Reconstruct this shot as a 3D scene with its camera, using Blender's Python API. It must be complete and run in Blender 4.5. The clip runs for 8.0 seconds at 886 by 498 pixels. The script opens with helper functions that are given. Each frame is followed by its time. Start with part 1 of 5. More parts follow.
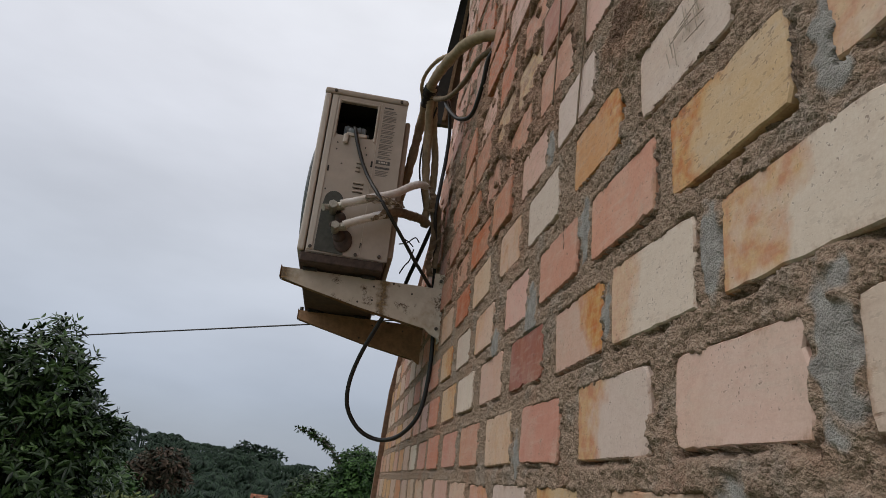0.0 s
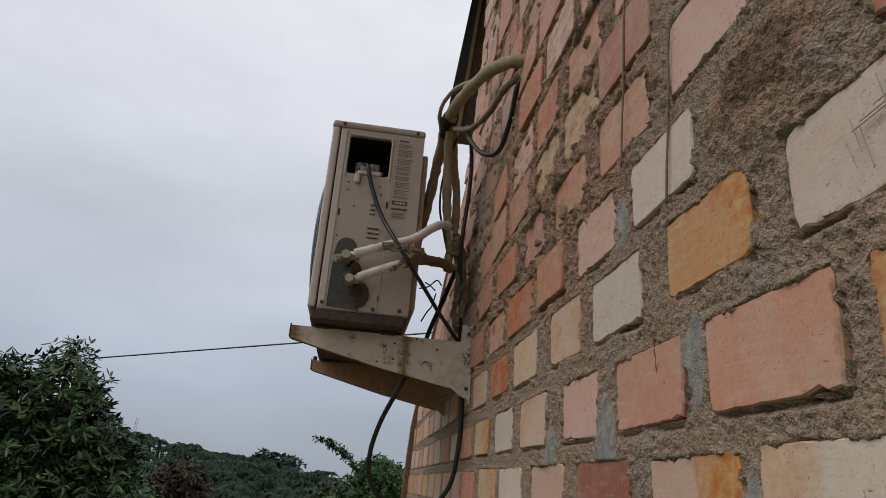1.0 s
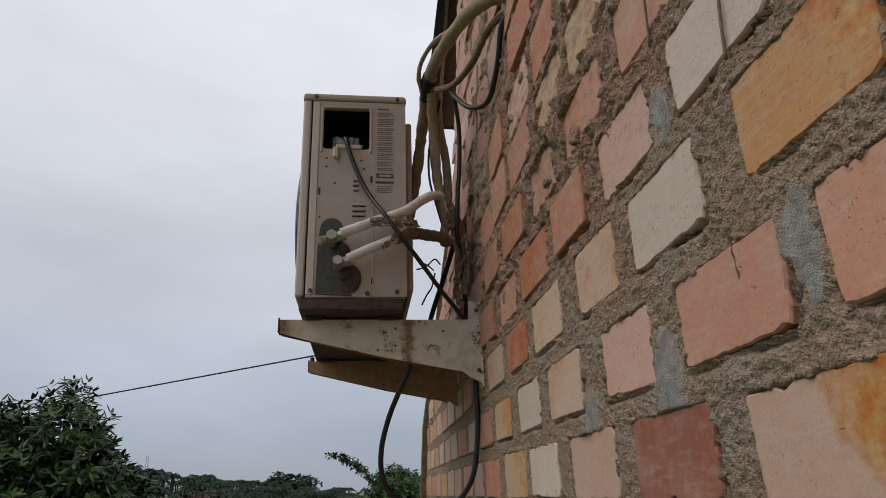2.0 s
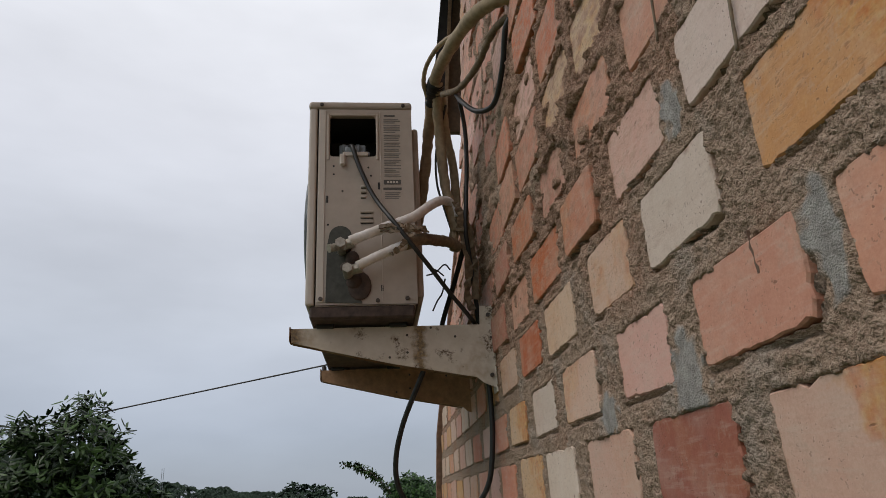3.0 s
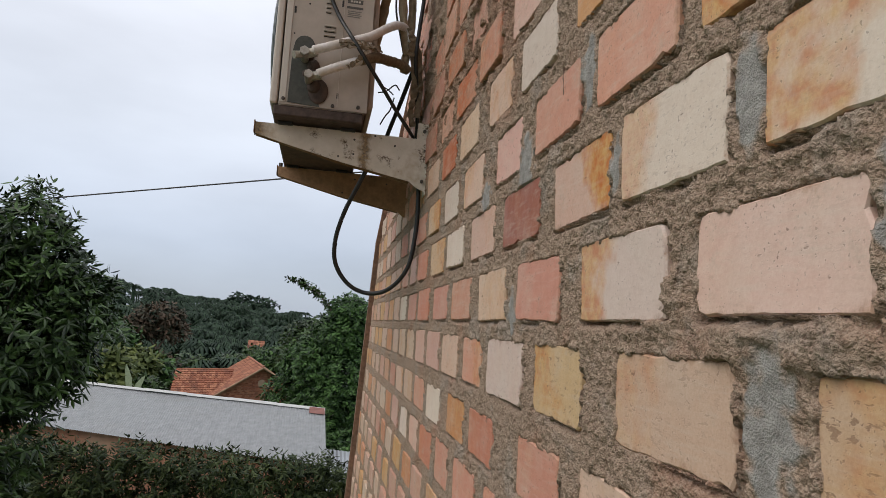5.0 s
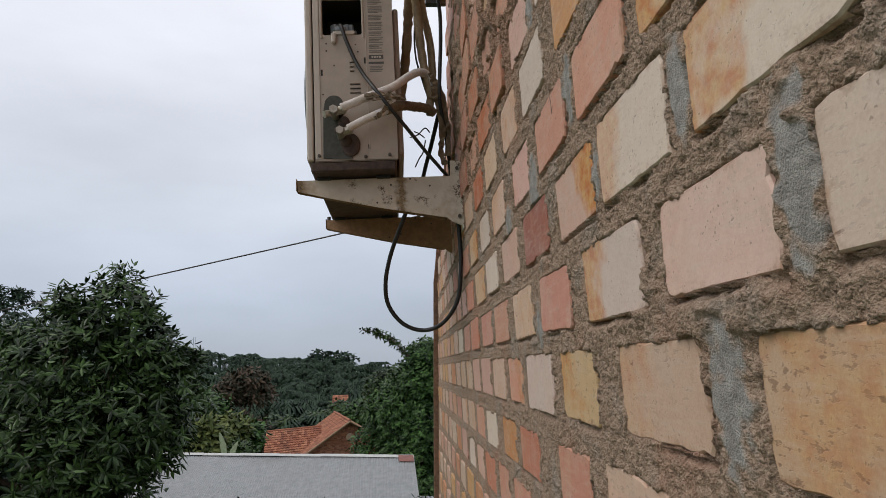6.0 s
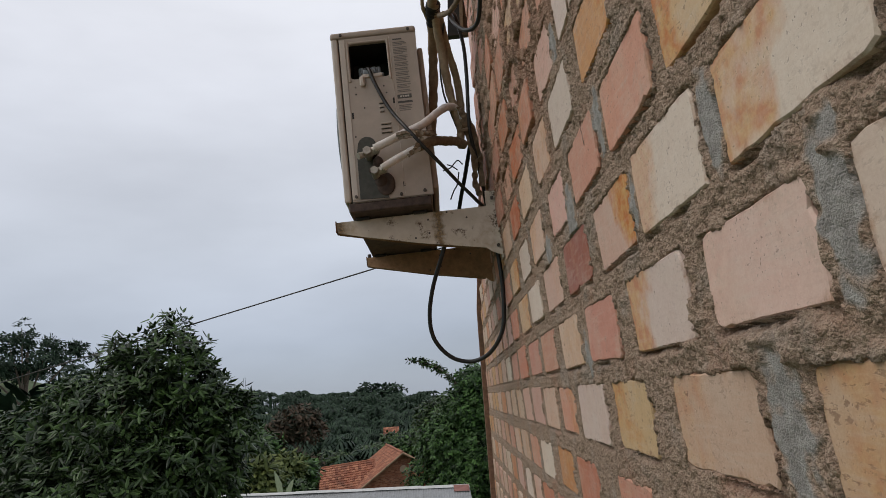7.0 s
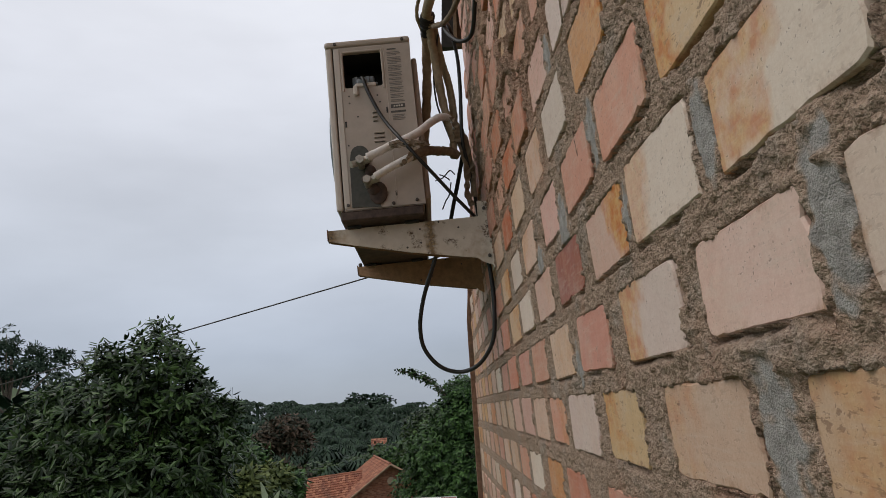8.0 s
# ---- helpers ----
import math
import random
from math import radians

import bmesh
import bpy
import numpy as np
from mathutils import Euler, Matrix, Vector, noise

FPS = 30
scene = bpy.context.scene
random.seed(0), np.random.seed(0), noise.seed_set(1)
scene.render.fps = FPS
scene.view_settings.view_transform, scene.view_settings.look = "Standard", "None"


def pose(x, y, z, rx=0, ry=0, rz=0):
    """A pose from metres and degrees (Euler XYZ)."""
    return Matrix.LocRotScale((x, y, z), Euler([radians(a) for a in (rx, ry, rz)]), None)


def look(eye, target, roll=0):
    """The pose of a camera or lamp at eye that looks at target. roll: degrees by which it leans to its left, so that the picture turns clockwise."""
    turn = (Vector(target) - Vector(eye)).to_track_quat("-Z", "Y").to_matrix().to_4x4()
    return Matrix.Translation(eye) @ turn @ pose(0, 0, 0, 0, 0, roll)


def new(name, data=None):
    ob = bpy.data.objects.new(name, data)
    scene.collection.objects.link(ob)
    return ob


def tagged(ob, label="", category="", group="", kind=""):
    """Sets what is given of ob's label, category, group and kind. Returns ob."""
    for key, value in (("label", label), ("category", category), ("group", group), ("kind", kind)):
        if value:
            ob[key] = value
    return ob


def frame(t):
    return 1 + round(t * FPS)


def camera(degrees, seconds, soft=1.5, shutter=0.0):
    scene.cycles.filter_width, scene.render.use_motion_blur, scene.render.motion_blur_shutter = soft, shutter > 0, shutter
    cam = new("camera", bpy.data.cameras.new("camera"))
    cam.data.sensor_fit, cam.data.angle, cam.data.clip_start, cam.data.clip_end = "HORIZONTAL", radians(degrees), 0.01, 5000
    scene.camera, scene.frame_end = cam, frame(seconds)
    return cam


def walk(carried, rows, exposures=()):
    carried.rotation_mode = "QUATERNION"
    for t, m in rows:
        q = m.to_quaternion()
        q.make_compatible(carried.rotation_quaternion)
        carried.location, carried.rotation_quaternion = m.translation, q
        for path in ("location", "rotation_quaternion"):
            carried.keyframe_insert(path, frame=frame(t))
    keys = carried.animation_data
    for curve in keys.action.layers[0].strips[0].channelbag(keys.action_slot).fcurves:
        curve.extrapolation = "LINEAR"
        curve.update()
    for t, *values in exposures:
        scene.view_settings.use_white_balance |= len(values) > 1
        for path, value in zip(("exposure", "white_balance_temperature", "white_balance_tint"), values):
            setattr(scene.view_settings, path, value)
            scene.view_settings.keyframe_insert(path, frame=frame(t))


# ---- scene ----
cam = camera(67.7, 8.0, soft=0.8)
PATH = [
    (0, (-0.254, 0.743, 3.749), (-0.009, 2.609, 4.425), 6.1),
    (0.3, (-0.283, 0.765, 3.787), (-0.032, 2.619, 4.494), 7.7),
    (0.5, (-0.29, 0.803, 3.835), (-0.06, 2.643, 4.583), 9.4),
    (0.7, (-0.307, 0.823, 3.891), (-0.197, 2.693, 4.59), 8.1),
    (1, (-0.284, 0.897, 3.928), (-0.073, 2.766, 4.606), 4.5),
    (1.5, (-0.278, 1.015, 3.912), (-0.116, 2.897, 4.567), -0.7),
    (1.7, (-0.272, 1.053, 3.909), (-0.058, 2.925, 4.577), -0.9),
    (2.8, (-0.269, 1.081, 3.907), (-0.053, 2.939, 4.617), -3.1),
    (3, (-0.271, 1.079, 3.908), (-0.066, 2.938, 4.617), -3.0),
    (3.5, (-0.282, 1.109, 3.898), (0.016, 2.973, 4.559), -3.5),
    (4, (-0.287, 1.067, 3.91), (0.224, 2.951, 4.348), -4.2),
    (4.2, (-0.282, 1.0, 3.93), (0.363, 2.852, 4.323), -1.0),
    (4.3, (-0.282, 0.978, 3.927), (0.398, 2.83, 4.257), -0.5),
    (4.5, (-0.293, 0.935, 3.885), (0.34, 2.817, 4.129), 4.0),
    (4.7, (-0.284, 0.873, 3.825), (0.235, 2.789, 4.066), 5.0),
    (5.8, (-0.199, 0.748, 3.742), (-0.102, 2.73, 3.995), -1.9),
    (6, (-0.201, 0.747, 3.753), (-0.052, 2.711, 4.1), -3.2),
    (6.5, (-0.203, 0.743, 3.765), (-0.065, 2.697, 4.17), -6.3),
    (7, (-0.204, 0.734, 3.768), (-0.166, 2.686, 4.201), -6.8),
    (7.5, (-0.201, 0.743, 3.775), (-0.099, 2.697, 4.19), -9.0),
    (8, (-0.207, 0.735, 3.765), (-0.137, 2.68, 4.227), -6.3),
]
walk(cam, [(t, look(eye, target, roll)) for t, eye, target, roll in PATH], ((0, -0.03, 6500, 10.7), (1.0, -0.07, 6500, 10.7), (3.5, 0.04, 6500, 10.7), (4.0, 0.20, 6500, 10.7), (4.2, 0.24, 6500, 10.7), (4.5, 0.41, 6500, 10.7), (4.8, 0.42, 6500, 10.7), (5.8, 0.32, 6500, 10.7), (6.0, 0.22, 6500, 10.7), (6.5, 0.15, 6500, 10.7), (7.0, 0.05, 6500, 10.7), (8.0, 0.04, 6500, 10.7)))

# ---- world and light ----
world = bpy.data.worlds.new("overcast_sky")
scene.world = world
world.use_nodes = True
wt = world.node_tree
wt.nodes.clear()
SUN_EL, SUN_AZ = radians(48), radians(-105)  # azimuth from +y towards +x
w_out = wt.nodes.new("ShaderNodeOutputWorld")
w_mix = wt.nodes.new("ShaderNodeMixShader")
w_sky = wt.nodes.new("ShaderNodeTexSky")
w_sky.sky_type, w_sky.sun_disc = "NISHITA", False
w_sky.sun_elevation, w_sky.sun_rotation = SUN_EL, SUN_AZ
w_bg1 = wt.nodes.new("ShaderNodeBackground")
w_bg1.inputs["Strength"].default_value = 0.12
w_bg2 = wt.nodes.new("ShaderNodeBackground")
w_bg2.inputs["Strength"].default_value = 1.0
w_co = wt.nodes.new("ShaderNodeTexCoord")
w_sep = wt.nodes.new("ShaderNodeSeparateXYZ")
w_ramp = wt.nodes.new("ShaderNodeValToRGB")
cloud = ((0.0, (0.36, 0.41, 0.49)), (0.10, (0.43, 0.48, 0.57)), (0.25, (0.60, 0.64, 0.71)), (0.5, (0.77, 0.79, 0.845)), (1.0, (1.25, 1.26, 1.28)))
for i, (pos, col) in enumerate(cloud):
    el = w_ramp.color_ramp.elements[i] if i < 2 else w_ramp.color_ramp.elements.new(pos)
    el.position, el.color = pos, (*col, 1)
w_map = wt.nodes.new("ShaderNodeMapping")
w_map.inputs["Scale"].default_value = (1.6, 1.6, 4.5)
w_noise = wt.nodes.new("ShaderNodeTexNoise")
w_noise.inputs["Scale"].default_value, w_noise.inputs["Detail"].default_value = 1.3, 5
w_fac = wt.nodes.new("ShaderNodeMapRange")
w_fac.inputs["From Min"].default_value, w_fac.inputs["From Max"].default_value = 0.3, 0.7
w_fac.inputs["To Min"].default_value, w_fac.inputs["To Max"].default_value = 0.87, 1.12
w_mul = wt.nodes.new("ShaderNodeVectorMath")
w_mul.operation = "SCALE"
wt.links.new(w_co.outputs["Generated"], w_sep.inputs[0])
wt.links.new(w_sep.outputs["Z"], w_ramp.inputs[0])
wt.links.new(w_co.outputs["Generated"], w_map.inputs[0])
wt.links.new(w_map.outputs[0], w_noise.inputs["Vector"])
wt.links.new(w_noise.outputs[0], w_fac.inputs["Value"])
wt.links.new(w_ramp.outputs[0], w_mul.inputs[0])
wt.links.new(w_fac.outputs[0], w_mul.inputs["Scale"])
wt.links.new(w_mul.outputs[0], w_bg2.inputs["Color"])
wt.links.new(w_sky.outputs[0], w_bg1.inputs["Color"])
w_mix.inputs[0].default_value = 0.9
wt.links.new(w_bg1.outputs[0], w_mix.inputs[1])
wt.links.new(w_bg2.outputs[0], w_mix.inputs[2])
wt.links.new(w_mix.outputs[0], w_out.inputs[0])

sun = new("sun", bpy.data.lights.new("sun", "SUN"))
sun.data.energy, sun.data.angle, sun.data.color = 0.72, radians(40), (1.0, 0.92, 0.83)
sun_dir = Vector((math.sin(SUN_AZ) * math.cos(SUN_EL), math.cos(SUN_AZ) * math.cos(SUN_EL), math.sin(SUN_EL)))
sun.matrix_world = look(sun_dir * 30 + Vector((0, 2, 4)), (0, 2, 4))


# ---- materials ----
class Nodes:
    """Short hand for a node material."""

    def __init__(self, name, rough=0.8, metal=0.0):
        self.m = bpy.data.materials.new(name)
        self.m.use_nodes = True
        self.t = self.m.node_tree
        self.b = self.t.nodes["Principled BSDF"]
        self.b.inputs["Roughness"].default_value = rough
        self.b.inputs["Metallic"].default_value = metal

    def add(self, kind, **values):
        n = self.t.nodes.new(kind)
        for key, v in values.items():
            n.inputs[key.replace("_", " ")].default_value = v
        return n

    def link(self, a, b):
        self.t.links.new(a, b)

    def coords(self, scale=(1, 1, 1), world_space=False):
        mp = self.add("ShaderNodeMapping")
        mp.inputs["Scale"].default_value = scale
        if world_space:
            self.link(self.add("ShaderNodeNewGeometry").outputs["Position"], mp.inputs[0])
        else:
            self.link(self.add("ShaderNodeTexCoord").outputs["Object"], mp.inputs[0])
        return mp.outputs[0]

    def noise(self, co, scale, detail=4, rough=0.6):
        n = self.add("ShaderNodeTexNoise", Scale=scale, Detail=detail, Roughness=rough)
        self.link(co, n.inputs["Vector"])
        return n.outputs[0]

    def ramp(self, fac, *stops):
        r = self.add("ShaderNodeValToRGB")
        for i, (pos, col) in enumerate(stops):
            e = r.color_ramp.elements[i] if i < 2 else r.color_ramp.elements.new(pos)
            col = (col, col, col) if isinstance(col, (int, float)) else col
            e.position, e.color = pos, (*col, 1)
        self.link(fac, r.inputs[0])
        return r.outputs[0]

    def mix(self, fac, a, b, mode="MIX"):
        n = self.t.nodes.new("ShaderNodeMix")
        n.data_type, n.blend_type = "RGBA", mode
        for s, v in ((n.inputs[0], fac), (n.inputs[6], a), (n.inputs[7], b)):
            if isinstance(v, (int, float)):
                s.default_value = v
            elif isinstance(v, tuple):
                s.default_value = (*v, 1)
            else:
                self.link(v, s)
        return n.outputs[2]

    def maths(self, op, a, b=0.0):
        n = self.t.nodes.new("ShaderNodeMath")
        n.operation = op
        for s, v in ((n.inputs[0], a), (n.inputs[1], b)):
            if isinstance(v, (int, float)):
                s.default_value = v
            else:
                self.link(v, s)
        return n.outputs[0]

    def bump(self, height, strength, dist):
        n = self.add("ShaderNodeBump", Strength=strength, Distance=dist)
        self.link(height, n.inputs["Height"])
        self.link(n.outputs[0], self.b.inputs["Normal"])

    def colour(self, c):
        if isinstance(c, tuple):
            self.b.inputs["Base Color"].default_value = (*c, 1)
        else:
            self.link(c, self.b.inputs["Base Color"])
        return self


def plain(name, col, rough=0.6, metal=0.0, vary=0.15, scale=30.0, bump=0.0, dirt=None):
    """A paint, plastic or metal with grain and blotches of dirt."""
    n = Nodes(name, rough, metal)
    co = n.coords(world_space=True)
    fine, wide = n.noise(co, scale), n.noise(co, scale / 9, 3)
    dark = tuple(c * (1 - vary) for c in col)
    light = tuple(min(1, c * (1 + vary)) for c in col)
    c = n.ramp(fine, (0.3, dark), (0.7, light))
    if dirt:
        c = n.mix(n.ramp(wide, (0.52, 0.0), (0.72, 0.8)), c, dirt)
    n.colour(c)
    if bump:
        n.bump(fine, bump, 0.002)
    return n.m


def brick_material(name, per_island):
    n = Nodes(name, 0.62)
    n.b.inputs["Specular IOR Level"].default_value = 0.35
    co = n.coords(world_space=True)
    if per_island:
        r = n.add("ShaderNodeNewGeometry").outputs["Random Per Island"]
        base = n.ramp(r, (0.0, (0.54, 0.26, 0.18)), (0.3, (0.58, 0.36, 0.27)), (0.55, (0.60, 0.47, 0.36)), (0.72, (0.55, 0.23, 0.12)), (0.9, (0.58, 0.34, 0.15)))
        stain_amount, rnd = n.maths("MULTIPLY", r, 0.6), r
    else:
        info = n.add("ShaderNodeObjectInfo")
        base, stain_amount, rnd = info.outputs["Color"], info.outputs["Alpha"], info.outputs["Random"]
    shift = n.add("ShaderNodeVectorMath")
    shift.operation = "ADD"
    n.link(co, shift.inputs[0])
    off = n.add("ShaderNodeCombineXYZ")
    n.link(n.maths("MULTIPLY", rnd, 37.0), off.inputs[0])
    n.link(n.maths("MULTIPLY", rnd, 91.0), off.inputs[2])
    n.link(off.outputs[0], shift.inputs[1])
    v = shift.outputs[0]
    grain, mott, wide = n.noise(v, 420, 3, 0.7), n.noise(v, 75, 5), n.noise(v, 13, 3)
    c = n.mix(0.3, base, n.ramp(mott, (0.3, 0.28), (0.7, 0.62)), "SOFT_LIGHT")
    c = n.mix(n.ramp(wide, (0.45, 0.0), (0.62, 0.45)), c, n.mix(0.5, c, (0.62, 0.52, 0.42)))
    patch = n.noise(v, 17, 4)
    if not per_island:
        sep = n.add("ShaderNodeSeparateXYZ")
        n.link(n.coords(), sep.inputs[0])
        given = n.add("ShaderNodeAttribute")
        given.attribute_type, given.attribute_name = "OBJECT", "stain_side"
        side = n.maths("MULTIPLY", given.outputs["Fac"], 0.95)
        patch = n.maths("SUBTRACT", patch, n.maths("ABSOLUTE", n.maths("MULTIPLY", given.outputs["Fac"], 0.11)))
        patch = n.maths("ADD", patch, n.maths("ADD", n.maths("MULTIPLY", sep.outputs["Y"], side), n.maths("MULTIPLY", sep.outputs["Z"], n.maths("ABSOLUTE", n.maths("MULTIPLY", side, 0.25)))))
    st = n.maths("MULTIPLY", n.ramp(patch, (0.44, 0.0), (0.64, 1.0)), stain_amount)
    c = n.mix(st, c, n.ramp(mott, (0.38, (0.54, 0.165, 0.03)), (0.62, (0.62, 0.35, 0.12))))
    # drawn-out streaks from moulding
    drag = n.add("ShaderNodeMapping")
    drag.inputs["Scale"].default_value = (1, 0.12, 1)
    n.link(v, drag.inputs[0])
    streak = n.noise(drag.outputs[0], 170, 4, 0.6)
    c = n.mix(n.ramp(streak, (0.52, 0.0), (0.70, 0.35)), c, n.mix(0.6, c, (0.66, 0.57, 0.47)))
    c = n.mix(n.ramp(streak, (0.30, 0.22), (0.42, 0.0)), c, n.mix(0.5, c, (0.30, 0.15, 0.09)))
    # mortar wash and smears left on the faces
    wash_n = n.noise(v, 32, 6, 0.75)
    wash = n.ramp(wash_n, (0.56, 0.0), (0.68, 0.4))
    c = n.mix(wash, c, (0.50, 0.39, 0.30))
    daub = wash
    if not per_island:
        smear = n.add("ShaderNodeAttribute")
        smear.attribute_type, smear.attribute_name = "OBJECT", "mortar_smear"
        drawn = n.add("ShaderNodeMapping")
        drawn.inputs["Scale"].default_value = (1, 0.42, 1)
        n.link(v, drawn.inputs[0])
        daub = n.ramp(n.maths("ADD", n.noise(drawn.outputs[0], 62, 6, 0.72), n.maths("MULTIPLY", smear.outputs["Fac"], 0.10)), (0.54, 0.0), (0.68, 0.8))
        daub = n.maths("MULTIPLY", daub, n.maths("ADD", n.maths("MULTIPLY", smear.outputs["Fac"], 0.88), 0.12))
        c = n.mix(daub, c, n.ramp(mott, (0.36, (0.34, 0.18, 0.115)), (0.64, (0.52, 0.34, 0.24))))
    st_map = n.add("ShaderNodeMapping")
    st_map.inputs["Scale"].default_value = (1, 0.5, 1.2)
    n.link(v, st_map.inputs[0])
    pits = n.ramp(n.noise(st_map.outputs[0], 105, 3, 0.55), (0.69, 0.0), (0.73, 1.0))
    specks = n.ramp(n.noise(v, 300, 2, 0.5), (0.635, 0.0), (0.70, 1.0))
    crowd = n.ramp(n.noise(v, 19, 3), (0.42, 0.12), (0.60, 1.0))
    pits = n.maths("MAXIMUM", pits, n.maths("MULTIPLY", specks, crowd))
    if not per_island:
        dots = n.add("ShaderNodeAttribute")
        dots.attribute_type, dots.attribute_name = "OBJECT", "speckle"
        spots = n.ramp(n.noise(st_map.outputs[0], 190, 3, 0.6), (0.585, 0.0), (0.64, 1.0))
        pits = n.maths("MAXIMUM", pits, n.maths("MULTIPLY", n.maths("MULTIPLY", spots, n.ramp(wide, (0.38, 0.15), (0.58, 1.0))), dots.outputs["Fac"]))
    c = n.mix(n.maths("MULTIPLY", pits, 0.6), c, (0.17, 0.085, 0.05))
    if not per_island:
        # clay and soot worn into the arrises
        ends = n.maths("SUBTRACT", n.maths("ABSOLUTE", sep.outputs["Y"]), 0.5)
        beds = n.maths("MULTIPLY", n.maths("SUBTRACT", n.maths("ABSOLUTE", sep.outputs["Z"]), 0.5), 0.5)
        rim = n.maths("ADD", n.maths("MAXIMUM", ends, beds), n.maths("MULTIPLY", n.maths("SUBTRACT", n.noise(v, 48, 5, 0.7), 0.56), 0.26))
        c = n.mix(n.ramp(n.maths("ADD", rim, 0.5), (0.462, 0.0), (0.52, 0.75)), c, n.ramp(mott, (0.4, (0.24, 0.115, 0.065)), (0.6, (0.50, 0.27, 0.15))))
    c = n.mix(0.2, c, n.ramp(grain, (0.36, 0.25), (0.64, 0.75)), "SOFT_LIGHT")
    n.colour(c)
    h = n.mix(0.4, n.mix(0.25, mott, grain), n.mix(pits, (1.0, 1.0, 1.0), (0.0, 0.0, 0.0)))
    n.bump(n.mix(0.45, h, daub), 0.4, 0.0028)
    return n.m


def mortar_material():
    n = Nodes("sandy_mortar", 0.95)
    n.b.inputs["Specular IOR Level"].default_value = 0.2
    co = n.coords(world_space=True)
    grit, lump, wide = n.noise(co, 620, 2, 0.6), n.noise(co, 190, 4, 0.7), n.noise(co, 11, 3)
    coarse = n.noise(co, 95, 3, 0.65)
    grain = n.add("ShaderNodeTexVoronoi", Scale=330.0)
    n.link(co, grain.inputs["Vector"])
    red = n.add("ShaderNodeAttribute")
    red.attribute_name = "red_clay"
    c = n.ramp(lump, (0.32, (0.285, 0.193, 0.136)), (0.5, (0.40, 0.287, 0.208)), (0.68, (0.51, 0.378, 0.278)))
    c = n.mix(n.ramp(wide, (0.52, 0.0), (0.64, 0.5)), c, n.ramp(lump, (0.35, (0.30, 0.258, 0.216)), (0.65, (0.44, 0.387, 0.33))))
    earth = n.ramp(lump, (0.34, (0.33, 0.18, 0.118)), (0.66, (0.52, 0.335, 0.235)))
    far_red = n.ramp(n.maths("ADD", n.noise(co, 9, 4), n.maths("MULTIPLY", n.maths("SUBTRACT", n.maths("MULTIPLY", red.outputs["Fac"], -1.0), 0.5), 0.5)), (0.5, 0.0), (0.62, 0.8))
    earth = n.mix(far_red, earth, n.ramp(lump, (0.34, (0.38, 0.15, 0.085)), (0.66, (0.58, 0.29, 0.18))))
    c = n.mix(n.ramp(n.maths("ADD", n.noise(co, 6, 4), n.maths("MULTIPLY", n.maths("ABSOLUTE", red.outputs["Fac"]), 0.25)), (0.54, 0.0), (0.66, 0.85)), c, earth)
    c = n.mix(n.ramp(n.maths("SUBTRACT", red.outputs["Fac"], 1.0), (0.05, 0.0), (0.5, 0.85)), c, n.ramp(lump, (0.34, (0.15, 0.085, 0.055)), (0.66, (0.27, 0.175, 0.125))))
    # single pale sand grains; low grit is darkened to paint shade between them
    c = n.mix(n.ramp(grit, (0.60, 0.0), (0.68, 0.4)), c, (0.58, 0.50, 0.41))
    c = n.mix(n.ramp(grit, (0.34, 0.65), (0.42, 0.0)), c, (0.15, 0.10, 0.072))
    # crevices between rough trowel marks, their shade painted in as dark lines
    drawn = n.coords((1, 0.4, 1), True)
    rift_shade = n.maths("ABSOLUTE", n.maths("SUBTRACT", n.noise(drawn, 34, 5, 0.6), 0.5))
    rift_shade = n.maths("MULTIPLY", n.ramp(rift_shade, (0.0, 1.0), (0.04, 0.0)), n.maths("MINIMUM", n.maths("ABSOLUTE", red.outputs["Fac"]), 1.0))
    c = n.mix(n.maths("MULTIPLY", rift_shade, 0.6), c, (0.10, 0.05, 0.033))
    # holes where sand has fallen out, the shade inside them put into the colour
    hole_shade = n.ramp(coarse, (0.31, 1.0), (0.37, 0.0))
    c = n.mix(n.maths("MULTIPLY", hole_shade, 0.6), c, (0.11, 0.068, 0.046))
    # pockets of smooth grey cement
    cem = n.add("ShaderNodeAttribute")
    cem.attribute_name = "cement"
    pocket = n.ramp(cem.outputs["Fac"], (0.4, 0.0), (0.75, 0.85))
    c = n.mix(pocket, c, n.ramp(n.noise(co, 70, 4), (0.36, (0.255, 0.25, 0.235)), (0.64, (0.40, 0.392, 0.368))))
    n.colour(c)
    rough = n.maths("SUBTRACT", n.mix(0.3, lump, coarse), n.maths("MULTIPLY", grain.outputs["Distance"], 0.5))
    n.bump(n.mix(pocket, n.mix(0.4, rough, grit), n.mix(0.3, n.noise(co, 60, 2), grit)), 1.0, 0.0065)
    return n.m


def leaf_material(name, dark, light, gloss=0.45, shine=0.22):
    n = Nodes(name, gloss)
    n.b.inputs["Specular IOR Level"].default_value = shine
    r = n.add("ShaderNodeNewGeometry").outputs["Random Per Island"]
    co = n.coords(world_space=True)
    c = n.ramp(r, (0.0, dark), (0.75, light), (1.0, tuple(v * 1.35 for v in light)))
    n.colour(n.mix(n.ramp(n.noise(co, 1.3, 3), (0.4, 0.0), (0.65, 0.5)), c, dark))
    return n.m


def metal_sheet_material():
    n = Nodes("weathered_zinc", 0.55, 0.25)
    co = n.coords(world_space=True)
    fine, wide = n.noise(co, 6, 5), n.noise(n.coords((0.6, 0.6, 3.0), True), 0.7, 4)
    c = n.ramp(fine, (0.3, (0.17, 0.178, 0.183)), (0.7, (0.25, 0.258, 0.263)))
    c = n.mix(n.ramp(wide, (0.5, 0.0), (0.7, 0.55)), c, (0.18, 0.18, 0.17))
    n.colour(c)
    return n.m


